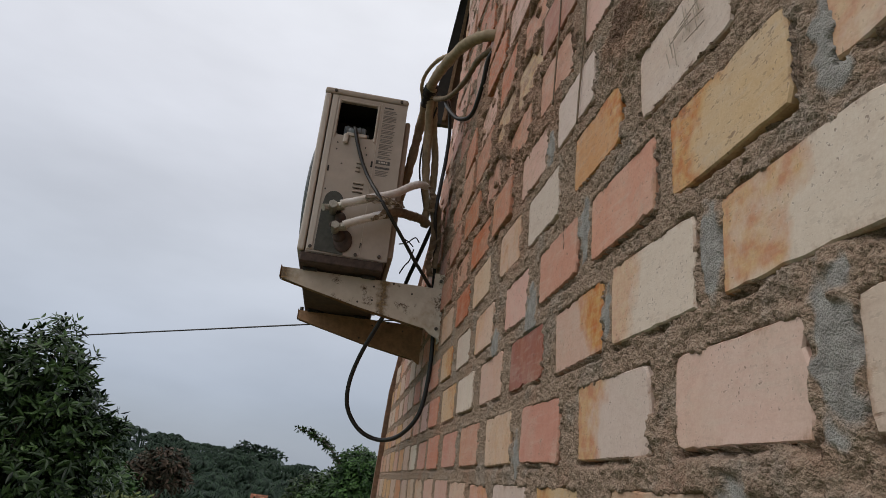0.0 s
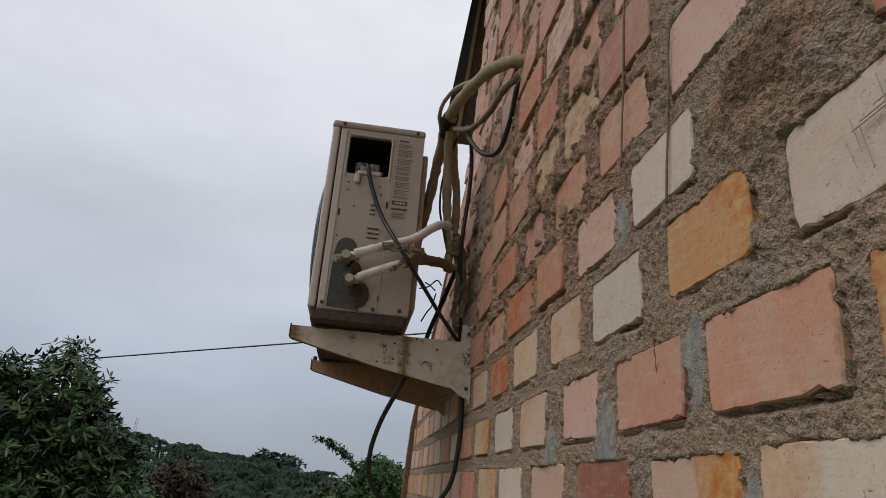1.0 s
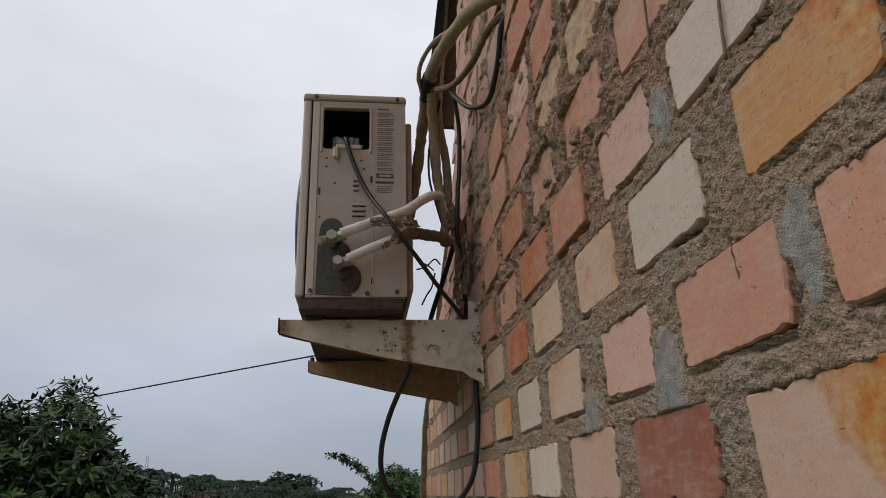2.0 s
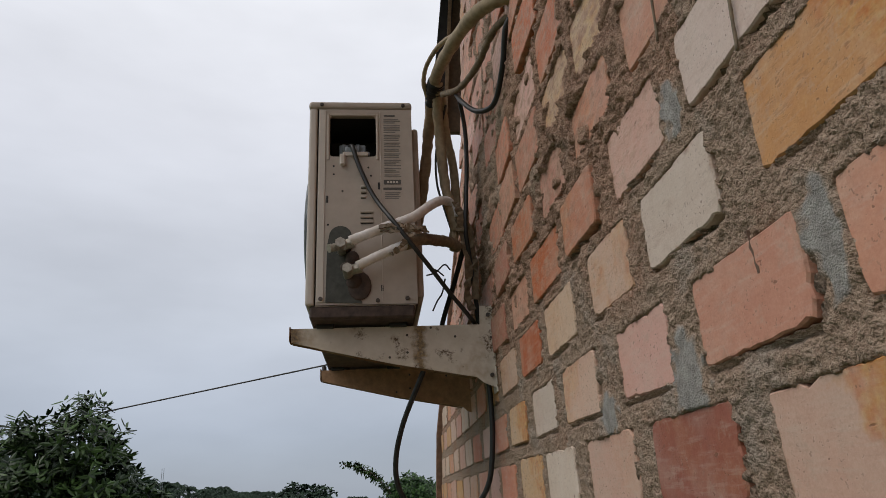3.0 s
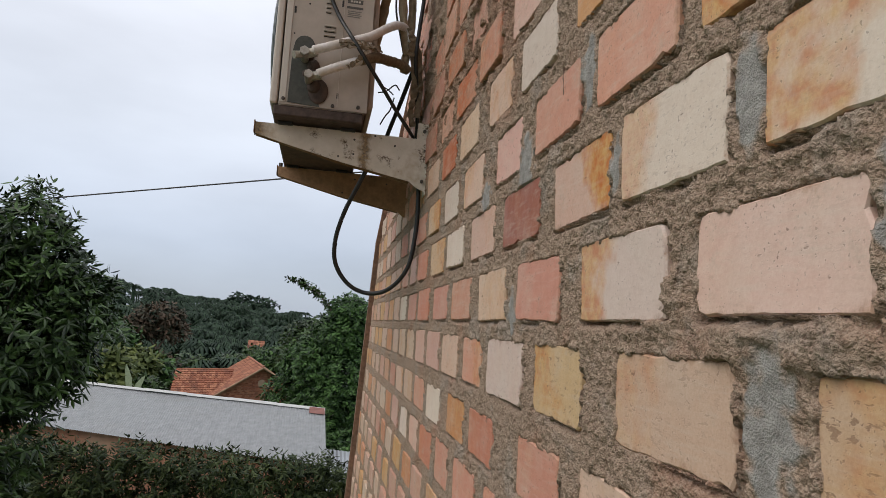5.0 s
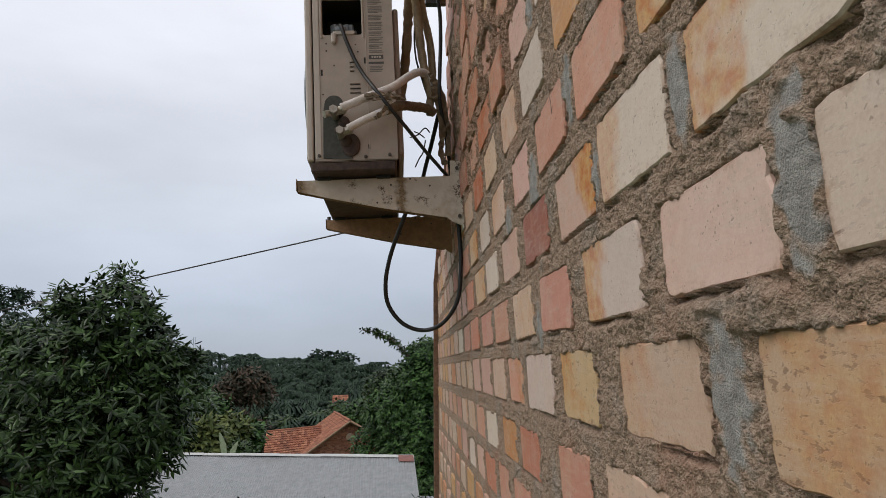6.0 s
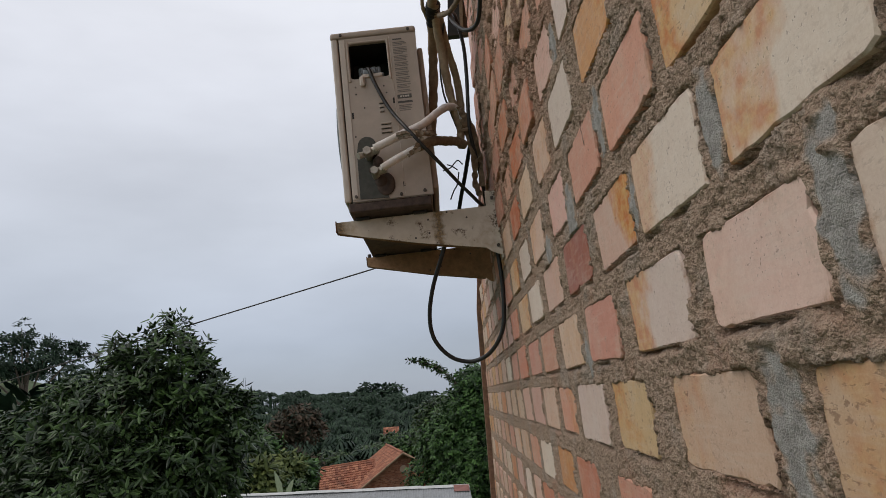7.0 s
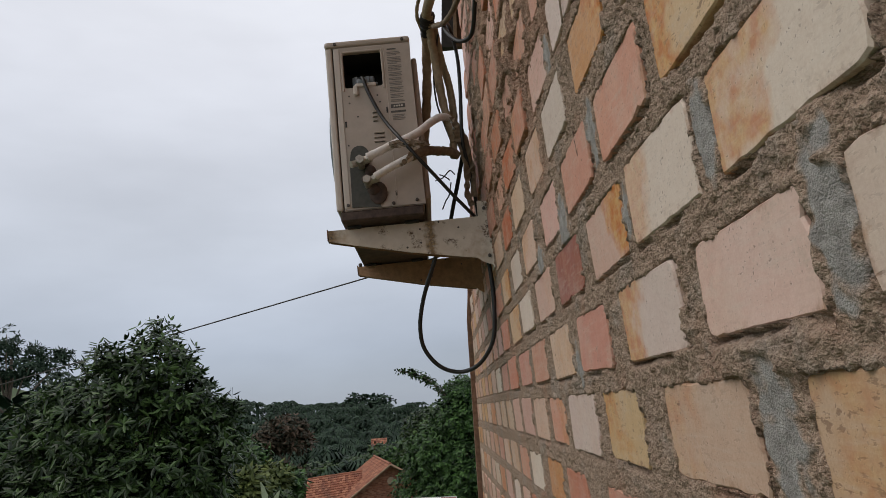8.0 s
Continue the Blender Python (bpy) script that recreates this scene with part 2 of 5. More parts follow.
def tile_material():
    n = Nodes("clay_tile", 0.85)
    r = n.add("ShaderNodeNewGeometry").outputs["Random Per Island"]
    co = n.coords(world_space=True)
    c = n.ramp(r, (0.0, (0.17, 0.055, 0.03)), (0.6, (0.28, 0.10, 0.052)), (1.0, (0.38, 0.17, 0.095)))
    n.colour(n.mix(n.ramp(n.noise(co, 1.2, 4), (0.5, 0.0), (0.68, 0.5)), c, (0.13, 0.07, 0.045)))
    return n.m


def painted_steel_material():
    n = Nodes("cream_painted_steel", 0.5)
    co = n.coords(world_space=True)
    fine = n.noise(co, 160, 5, 0.7)
    c = n.ramp(n.noise(co, 35, 4), (0.3, (0.54, 0.46, 0.36)), (0.7, (0.63, 0.55, 0.45)))
    spots = n.maths("MULTIPLY", n.ramp(n.noise(co, 17, 6, 0.7), (0.54, 0.0), (0.61, 1.0)), n.ramp(fine, (0.42, 0.0), (0.56, 1.0)))
    c = n.mix(n.ramp(n.noise(co, 14, 5, 0.6), (0.56, 0.0), (0.70, 0.5)), c, (0.30, 0.18, 0.08))
    # rust run at the weld and at the open end
    sep = n.add("ShaderNodeSeparateXYZ")
    n.link(co, sep.inputs[0])
    wob = n.maths("MULTIPLY", n.maths("SUBTRACT", n.noise(co, 45, 4), 0.5), 0.05)
    weld = n.maths("ABSOLUTE", n.maths("ADD", n.maths("ADD", sep.outputs["X"], 0.172), wob))
    tip = n.maths("ADD", n.maths("ADD", sep.outputs["X"], 0.452), wob)
    rust = n.maths("MAXIMUM", n.ramp(weld, (0.004, 0.9), (0.018, 0.0)), n.ramp(tip, (0.0, 0.95), (0.035, 0.0)))
    c = n.mix(rust, c, n.ramp(fine, (0.35, (0.06, 0.035, 0.015)), (0.65, (0.30, 0.18, 0.06))))
    c = n.mix(spots, c, (0.10, 0.055, 0.025))
    n.colour(c)
    n.bump(spots, 0.3, 0.001)
    return n.m


BRICK = brick_material("fired_brick", False)
BRICK_FAR = brick_material("fired_brick_far", True)
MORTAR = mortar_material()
CASE = plain("cream_sheet_metal", (0.44, 0.365, 0.30), 0.42, 0, 0.08, 24, dirt=(0.37, 0.305, 0.24))
CASE_FRONT = plain("cream_plastic", (0.56, 0.49, 0.42), 0.4, 0, 0.06, 20, dirt=(0.40, 0.345, 0.28))
DARK = plain("dark_cavity", (0.025, 0.022, 0.02), 0.7)
BASEPAN = plain("rusty_base_pan", (0.075, 0.05, 0.04), 0.75, 0.1, 0.4, 60, 0.2, (0.13, 0.07, 0.04))
GUARD = plain("grey_fan_guard", (0.20, 0.22, 0.23), 0.45)
INK = plain("dark_print", (0.09, 0.08, 0.07), 0.6)
INK_GREY = plain("grey_print", (0.20, 0.175, 0.15), 0.6)
STICKER = plain("pale_print", (0.55, 0.50, 0.43), 0.6)
BLACK = plain("black_rubber", (0.018, 0.017, 0.016), 0.45, 0, 0.3, 60)
BROWN_CABLE = plain("brown_black_cable", (0.032, 0.027, 0.023), 0.5, 0, 0.3, 60)
FOAM = plain("white_pipe_foam", (0.76, 0.72, 0.70), 0.85, 0, 0.12, 90, 0.4, (0.56, 0.48, 0.40))
TAPE = plain("yellowed_pipe_tape", (0.36, 0.275, 0.175), 0.75, 0, 0.22, 70, 0.5, (0.16, 0.11, 0.065))
TAPE_DARK = plain("weathered_tape", (0.20, 0.145, 0.09), 0.7, 0, 0.35, 90, 0.5, (0.08, 0.055, 0.035))
BRASS = plain("dull_valve_metal", (0.42, 0.38, 0.32), 0.45, 0.5, 0.2, 120, 0.3)
VALVE_GREEN = plain("grey_green_valve_plate", (0.066, 0.066, 0.055), 0.7, 0.1, 0.3, 60, 0.2, (0.035, 0.032, 0.025))
SCREW = plain("dark_screw", (0.08, 0.065, 0.055), 0.5, 0.5)
STEEL = painted_steel_material()
STEEL_RUST = plain("rust_stained_steel", (0.36, 0.205, 0.105), 0.65, 0.05, 0.25, 60, 0.2, (0.12, 0.07, 0.032))
RUSTY = plain("rusted_steel", (0.17, 0.085, 0.035), 0.8, 0.1, 0.4, 90, 0.4, (0.33, 0.24, 0.15))
WOOD = plain("weathered_timber", (0.30, 0.20, 0.125), 0.85, 0, 0.3, 45, 0.6, (0.17, 0.11, 0.07))
POST_WOOD = plain("brown_post_timber", (0.21, 0.12, 0.075), 0.9, 0, 0.35, 60, 0.7, (0.13, 0.085, 0.06))
BOARD_BROWN = plain("brown_board", (0.12, 0.075, 0.045), 0.8, 0, 0.3, 45, 0.4, (0.06, 0.04, 0.03))
FASCIA = plain("dark_fascia", (0.035, 0.032, 0.03), 0.7, 0, 0.25, 20)
LEAF = leaf_material("dark_glossy_leaf", (0.007, 0.017, 0.005), (0.054, 0.098, 0.025), 0.4, 0.28)
LEAF_LIGHT = leaf_material("fresh_leaf", (0.010, 0.028, 0.008), (0.062, 0.128, 0.032))
# far leaves carry a slight bluish haze in their base colour
LEAF_FAR = leaf_material("haze_tinted_far_leaf", (0.008, 0.020, 0.012), (0.030, 0.056, 0.030), 0.7)
LEAF_RED = leaf_material("russet_leaf", (0.018, 0.028, 0.015), (0.080, 0.050, 0.032), 0.6)
LEAF_YELLOW = leaf_material("yellow_green_leaf", (0.035, 0.055, 0.014), (0.105, 0.125, 0.035), 0.55)
HEDGE = leaf_material("hedge_leaf", (0.010, 0.020, 0.007), (0.050, 0.068, 0.019), 0.6)
BARK = plain("grey_brown_bark", (0.14, 0.11, 0.085), 0.95, 0, 0.35, 20, 0.6)
ZINC = metal_sheet_material()
ZINC_CAP = plain("pale_ridge_metal", (0.40, 0.40, 0.385), 0.5, 0.2, 0.12, 3)
ZINC_DARK = plain("blue_grey_sheet", (0.27, 0.29, 0.31), 0.5, 0.2, 0.12, 2)
TILE = tile_material()
HOUSE_BRICK = plain("house_brick", (0.27, 0.125, 0.075), 0.9, 0, 0.35, 5, 0, (0.34, 0.22, 0.15))
EARTH = plain("bare_earth", (0.36, 0.26, 0.18), 0.95, 0, 0.2, 2)
PALE = plain("pale_banana_leaf", (0.30, 0.36, 0.22), 0.9, 0, 0.2, 8)
RED_PAINT = plain("faded_red_paint", (0.17, 0.065, 0.05), 0.7, 0, 0.25, 4)


def ground_material():
    n = Nodes("grassy_ground", 0.95)
    co = n.coords(world_space=True)
    c = n.ramp(n.noise(co, 1.5, 6, 0.7), (0.3, (0.035, 0.055, 0.02)), (0.6, (0.075, 0.10, 0.035)), (0.8, (0.16, 0.13, 0.075)))
    n.colour(n.mix(n.ramp(n.noise(co, 0.08, 4), (0.45, 0.0), (0.65, 0.6)), c, (0.045, 0.075, 0.03)))
    n.bump(n.noise(co, 12, 4), 0.6, 0.03)
    return n.m


GRASS = ground_material()


# ---- building helpers ----
def mesh_of(name, verts, faces, material, smooth=False):
    me = bpy.data.meshes.new(name)
    me.from_pydata([tuple(v) for v in verts], [], [tuple(f) for f in faces])
    me.materials.append(material)
    if smooth:
        me.polygons.foreach_set("use_smooth", [True] * len(me.polygons))
    me.update()
    return me


def part(name, bm, material, parent, label="", smooth=False):
    me = bpy.data.meshes.new(name)
    bmesh.ops.recalc_face_normals(bm, faces=bm.faces)
    bm.to_mesh(me)
    bm.free()
    me.materials.append(material)
    if smooth:
        me.polygons.foreach_set("use_smooth", [True] * len(me.polygons))
    ob = new(name, me)
    ob.parent = parent
    return tagged(ob, label)


def part_raw(name, verts, faces, material, parent, label="", smooth=False, kind=""):
    ob = new(name, mesh_of(name, verts, faces, material, smooth))
    ob.parent = parent
    return tagged(ob, label, kind=kind)


def thing(name, label, category, group="", kind=""):
    return tagged(new(name), label, category, group, kind)


def box(bm, x0, x1, y0, y1, z0, z1, bevel=0.0, segments=1):
    made = bmesh.ops.create_cube(bm, size=1.0)["verts"]
    for v in made:
        v.co = Vector((x0 + (v.co.x + 0.5) * (x1 - x0), y0 + (v.co.y + 0.5) * (y1 - y0), z0 + (v.co.z + 0.5) * (z1 - z0)))
    if bevel:
        edges = {e for v in made for e in v.link_edges}
        bmesh.ops.bevel(bm, geom=list(edges), offset=bevel, segments=segments, affect="EDGES", profile=0.5)
    return bm


def boxes(*specs):
    bm = bmesh.new()
    for s in specs:
        box(bm, *s)
    return bm


def rod(bm, a, b, r0, r1=None, sides=10):
    a, b = Vector(a), Vector(b)
    turn = (b - a).to_track_quat("Z", "Y").to_matrix().to_4x4()
    made = bmesh.ops.create_cone(bm, cap_ends=True, segments=sides, radius1=r0, radius2=r0 if r1 is None else r1, depth=(b - a).length)["verts"]
    bmesh.ops.transform(bm, matrix=Matrix.Translation((a + b) / 2) @ turn, verts=made)
    return bm


def spline(points, steps=8):
    """A smooth line through points."""
    p = [Vector(q) for q in points]
    p = [p[0] * 2 - p[1]] + p + [p[-1] * 2 - p[-2]]
    out = []
    for i in range(1, len(p) - 2):
        for k in range(steps):
            t = k / steps
            a, b, c, d = p[i - 1 : i + 3]
            out.append(0.5 * (2 * b + (c - a) * t + (2 * a - 5 * b + 4 * c - d) * t * t + (3 * b - a - 3 * c + d) * t**3))
    return out + [p[-2]]


def tube(points, radius, sides=9, steps=8, lumps=0.0, seed=0, ends=(1.0, 1.0)):
    """Vertices and faces of a soft tube through points, with an uneven skin."""
    line = spline(points, steps)
    rng = random.Random(seed)
    verts, faces = [], []
    side = Vector((0.3, 0.9, 0.2))
    for i, c in enumerate(line):
        d = (line[min(i + 1, len(line) - 1)] - line[max(i - 1, 0)]).normalized()
        side = (side - d * side.dot(d)).normalized()
        up = d.cross(side)
        f = ends[0] + (ends[1] - ends[0]) * i / (len(line) - 1)
        r = radius * f * (1 + rng.uniform(-lumps, lumps))
        for k in range(sides):
            a = 2 * math.pi * k / sides
            verts.append(c + (side * math.cos(a) + up * math.sin(a)) * r * (1 + rng.uniform(-lumps, lumps) * 0.5))
    for i in range(len(line) - 1):
        for k in range(sides):
            a, b = i * sides + k, i * sides + (k + 1) % sides
            faces.append((a, b, b + sides, a + sides))
    faces.append(tuple(range(sides))[::-1])
    faces.append(tuple(range((len(line) - 1) * sides, len(line) * sides)))
    return verts, faces


def extrude_profile(points, y0, y1):
    """A plate with the outline points (x, z) between y0 and y1."""
    bm = bmesh.new()
    a = [bm.verts.new((x, y0, z)) for x, z in points]
    b = [bm.verts.new((x, y1, z)) for x, z in points]
    bm.faces.new(a)
    bm.faces.new(b[::-1])
    for i in range(len(a)):
        j = (i + 1) % len(a)
        bm.faces.new((a[i], b[i], b[j], a[j]))
    return bm


# ---- ground ----
def hill(x, y):
    """The land's height: level by the house, falling to a valley, rising to a wooded hill."""
    r, a = math.hypot(x, y), -math.degrees(math.atan2(x, y))
    if y < 0:
        a = 0.0
    near = float(np.interp(r, (0, 6, 14, 22, 50, 80, 120), (0, 0, -0.6, -2.6, -4.4, -6.0, -6.5)))
    a = min(max(a, -20.0), 60.0)
    top = -1.2 + 0.3 * max(a, 0) + 0.008 * max(a, 0) ** 2 + 0.02 * max(a - 15, 0) ** 2
    k = min(max((r - 85) / 140, 0.0), 1.0)
    k = k * k * (3 - 2 * k)
    far = min(max((r - 300) / 900, 0.0), 1.0)
    return (near * (1 - k) + top * k) * (1 - 0.75 * far) + 0.25 * math.sin(x * 0.11) * math.sin(y * 0.09) * min(1.0, r / 20)


def build_ground():
    radii = [0.0] + [1.5 * 1.13**i for i in range(60)]
    verts, faces, n = [(0, 0, 0)], [], 96
    for r in radii[1:]:
        for k in range(n):
            x, y = r * math.sin(2 * math.pi * k / n), r * math.cos(2 * math.pi * k / n)
            verts.append((x, y, hill(x, y)))
    for k in range(n):
        faces.append((0, 1 + (k + 1) % n, 1 + k))
    for i in range(len(radii) - 2):
        for k in range(n):
            a, b = 1 + i * n + k, 1 + i * n + (k + 1) % n
            faces.append((a, b, b + n, a + n))
    tagged(new("ground", mesh_of("ground", verts, faces, GRASS, True)), "grassy ground sloping down to a wooded valley", "ground", kind="structure")


build_ground()


# ---- the wall's pattern: where each brick lies ----
COLOURS = {
    "p": (0.63, 0.302, 0.208), "s": (0.58, 0.234, 0.143), "q": (0.67, 0.408, 0.32), "c": (0.64, 0.435, 0.318), "w": (0.71, 0.573, 0.478),
    "y": (0.62, 0.411, 0.232), "o": (0.57, 0.272, 0.106), "r": (0.52, 0.148, 0.058), "d": (0.36, 0.125, 0.08), "k": (0.47, 0.181, 0.125), "v": (0.68, 0.485, 0.39),
}
RANDOM_MIX = "ppppsssqqqqcccwwyork"
UPPER_MIX = "ssssppprrokq"


WALL_END = 4.25
brick_rng = random.Random(7)
LAYOUT = []  # far, near, bottom, top, colour, stain, sunk


def course(k, known=(), keys="", stains=(), skip=()):
    """A course of bricks; the known ones are (far, near) ends, and the rest follow on with uneven joints."""
    z0 = 4.0 + 0.1065 * k + brick_rng.uniform(-0.002, 0.002)
    dz = 0.078 + brick_rng.uniform(-0.002, 0.004) + (0.009 if k >= 4 else 0.0)
    spots = list(known)
    for i, (a, b) in enumerate(spots):
        if i in skip:
            continue
        LAYOUT.append((a, b, z0 + brick_rng.uniform(-0.002, 0.002), z0 + dz + brick_rng.uniform(-0.003, 0.003), keys[i], stains[i] if i < len(stains) else None, 0.0))
    mix = UPPER_MIX if k >= 5 else UPPER_MIX + RANDOM_MIX if k >= 2 else RANDOM_MIX
    start = brick_rng.uniform(1.42, 1.6)
    y = (spots[0][0] if spots else start) + brick_rng.uniform(0.035, 0.05)
    while y < WALL_END - 0.05:
        L = min(brick_rng.uniform(0.145, 0.172), WALL_END - 0.004 - y)
        rough = 2.15 < y + L < 2.95 and 2 < k < 8 and brick_rng.random() < 0.3  # buried under smeared mortar
        if not rough:
            LAYOUT.append((y + L, y, z0, z0 + dz + brick_rng.uniform(-0.004, 0.004), brick_rng.choice(UPPER_MIX if k >= 2 and y > 1.95 else mix), None, 0.0))
        y += L + (brick_rng.uniform(0.012, 0.03) if k >= 4 else brick_rng.uniform(0.03, 0.052))
    y = (spots[-1][1] if spots else start) - (brick_rng.uniform(0.035, 0.05) if spots else 0.0)
    low = -3.9 if -12 < k < 22 else 1.0
    while y > low:
        L = brick_rng.uniform(0.15, 0.17)
        LAYOUT.append((y, y - L, z0, z0 + dz + brick_rng.uniform(-0.004, 0.004), brick_rng.choice(RANDOM_MIX), None, 0.0))
        y -= L + brick_rng.uniform(0.032, 0.05)


course(0, ((2.448, 2.288), (2.229, 2.084), (2.03, 1.87), (1.797, 1.66), (1.60, 1.445), (1.408, 1.25), (1.222, 1.062), (1.03, 0.87)), "ywcqppyw", (0.8, 0.1, 0.4, 0.05, 0.0, 0.05, (0.9, 0.7), 0.6))
course(1, ((2.289, 2.13), (2.09, 1.93), (1.857, 1.72), (1.675, 1.528), (1.470, 1.327), (1.285, 1.125), (1.09, 0.94)), "rccwowk", (0, 0.2, 0.5, 0.0, 0.9, 0.15, 0.1))
course(2, ((2.349, 2.19), (2.145, 1.975), (1.93, 1.785), (1.737, 1.597), (1.549, 1.405), (1.365, 1.225), (1.19, 1.03)), "prsqwdk", (0, 0, 0.3, 0.05, 0.0, 0, 0.1), (5,))
course(3, ((2.05, 1.90), (1.86, 1.70), (1.65, 1.496), (1.446, 1.303), (1.27, 1.12)), "pspqd", (0.1, 0.2, 0.1, 0.05, 0), (4,))
course(-1, ((2.382, 2.20), (2.17, 2.007), (1.95, 1.785), (1.735, 1.572), (1.523, 1.368), (1.344, 1.185), (1.152, 0.99)), "ywqdqww", (0.6, 0.1, 0.1, 0.1, (1.0, -0.95), (0.5, 0.5), (0.75, 0.85)))
course(-2, ((2.549, 2.363), (2.304, 2.138), (2.087, 1.925), (1.865, 1.70), (1.65, 1.487), (1.432, 1.262), (1.222, 1.07), (1.033, 0.88)), "sppcpwvw", (0.1, 0.0, 0.1, 0.3, 0.0, (0.75, 0.95), 0.1, 0.1))
course(-3, ((2.36, 2.20), (2.16, 2.01), (1.965, 1.83), (1.79, 1.612), (1.569, 1.422), (1.347, 1.176), (1.111, 0.94)), "qcpwycy", (0.1, 0.2, 0.5, 0.1, (0.75, 0.3), (0.4, 0.3), (0.45, 0.2)))
course(-4, ((2.32, 2.16), (2.08, 1.93), (1.89, 1.74), (1.62, 1.47), (1.42, 1.26)), "wospc", (0.1, 0.6, 0.1, 0.1, 0.2))
for k in list(range(-37, -4)) + list(range(4, 30)):
    course(k)


# ---- the brick wall: body and mortar (its bricks stand last in this file) ----


def wall_x(y, z):
    """The wall is slightly twisted: its far end leans back towards the top."""
    s = min(max((y - 2.55) / 1.7, 0.0), 1.0)
    dz = z - 4.2
    return s * (0.030 + (0.05 * dz if dz < 0 else 0.145 * dz))


SMEARS = ((1.30, 4.24, 0.085, 0.05, 0.010), (1.21, 4.335, 0.10, 0.045, 0.010), (1.045, 3.84, 0.016, 0.05, 0.010), (1.63, 3.985, 0.03, 0.03, 0.006),
          (1.15, 3.775, 0.07, 0.022, 0.007), (1.30, 3.80, 0.05, 0.025, 0.004), (2.55, 4.60, 0.20, 0.10, 0.004), (2.25, 4.62, 0.12, 0.10, 0.006), (1.95, 4.42, 0.15, 0.06, 0.007), (1.87, 3.98, 0.025, 0.03, 0.005))


def upper_far(y, z):
    """1 on the rougher, higher part of the wall towards its far end."""
    return min(max((y - 1.4 + (z - 4.2) * 0.3) / 0.4, 0.0), 1.0) * min(max((z - 4.1) / 0.18, 0.0), 1.0)


def mortar_depth(y, z):
    """How far the bare mortar lies behind the wall's face."""
    p = Vector((0.0, y, z))
    u = upper_far(y, z)
    d = -0.0004 + 0.002 * u + 0.0022 * noise.noise(p * 24) + 0.0024 * noise.noise(p * 75) + 0.0028 * noise.noise(p * 165) + 0.0024 * noise.noise(p * 330)
    if u > 0:
        d += u * (0.008 * noise.noise(p * 28) + 0.006 * noise.noise(p * 62) + 0.003 * noise.noise(p * 120) - 0.003)
    for sy, sz, ry, rz, h in SMEARS:
        q = ((y - sy) / ry) ** 2 + ((z - sz) / rz) ** 2
        if q < 2.5:
            d -= h * math.exp(-q * q) * (1 + 0.5 * noise.noise(p * 35))
    return d


CEMENT_POCKETS = ((1.050, 3.838, 0.018, 0.045), (1.632, 3.995, 0.028, 0.042), (1.427, 4.045, 0.016, 0.036), (1.356, 3.930, 0.011, 0.026), (1.165, 3.935, 0.014, 0.036), (1.145, 3.725, 0.022, 0.045),
                  (1.845, 3.990, 0.026, 0.024), (1.575, 4.235, 0.016, 0.032), (1.67, 3.80, 0.014, 0.028), (1.03, 4.02, 0.014, 0.04))


def cement_at(y, z):
    """How much smooth cement fills the joint at a place, 0 to 1."""
    best = 0.0
    for sy, sz, ry, rz in CEMENT_POCKETS:
        q = ((y - sy) / ry) ** 2 + ((z - sz) / rz) ** 2
        if q < 2.2:
            best = max(best, 1.15 - 0.55 * q + 0.7 * noise.noise(Vector((2.0, y * 70, z * 70))))
    return min(max(best, 0.0), 1.0)


def steps(stops):
    """Positions along a line: (start, spacing), ..., end."""
    out = []
    for (a, d), (b, _) in zip(stops, stops[1:]):
        out += list(np.arange(a, b - d * 0.3, d))
    return out + [stops[-1][0]]


wall_east = tagged(new("wall_east"), "rough brick wall of pink, cream and orange bricks in thick sandy mortar", "wall", kind="structure")


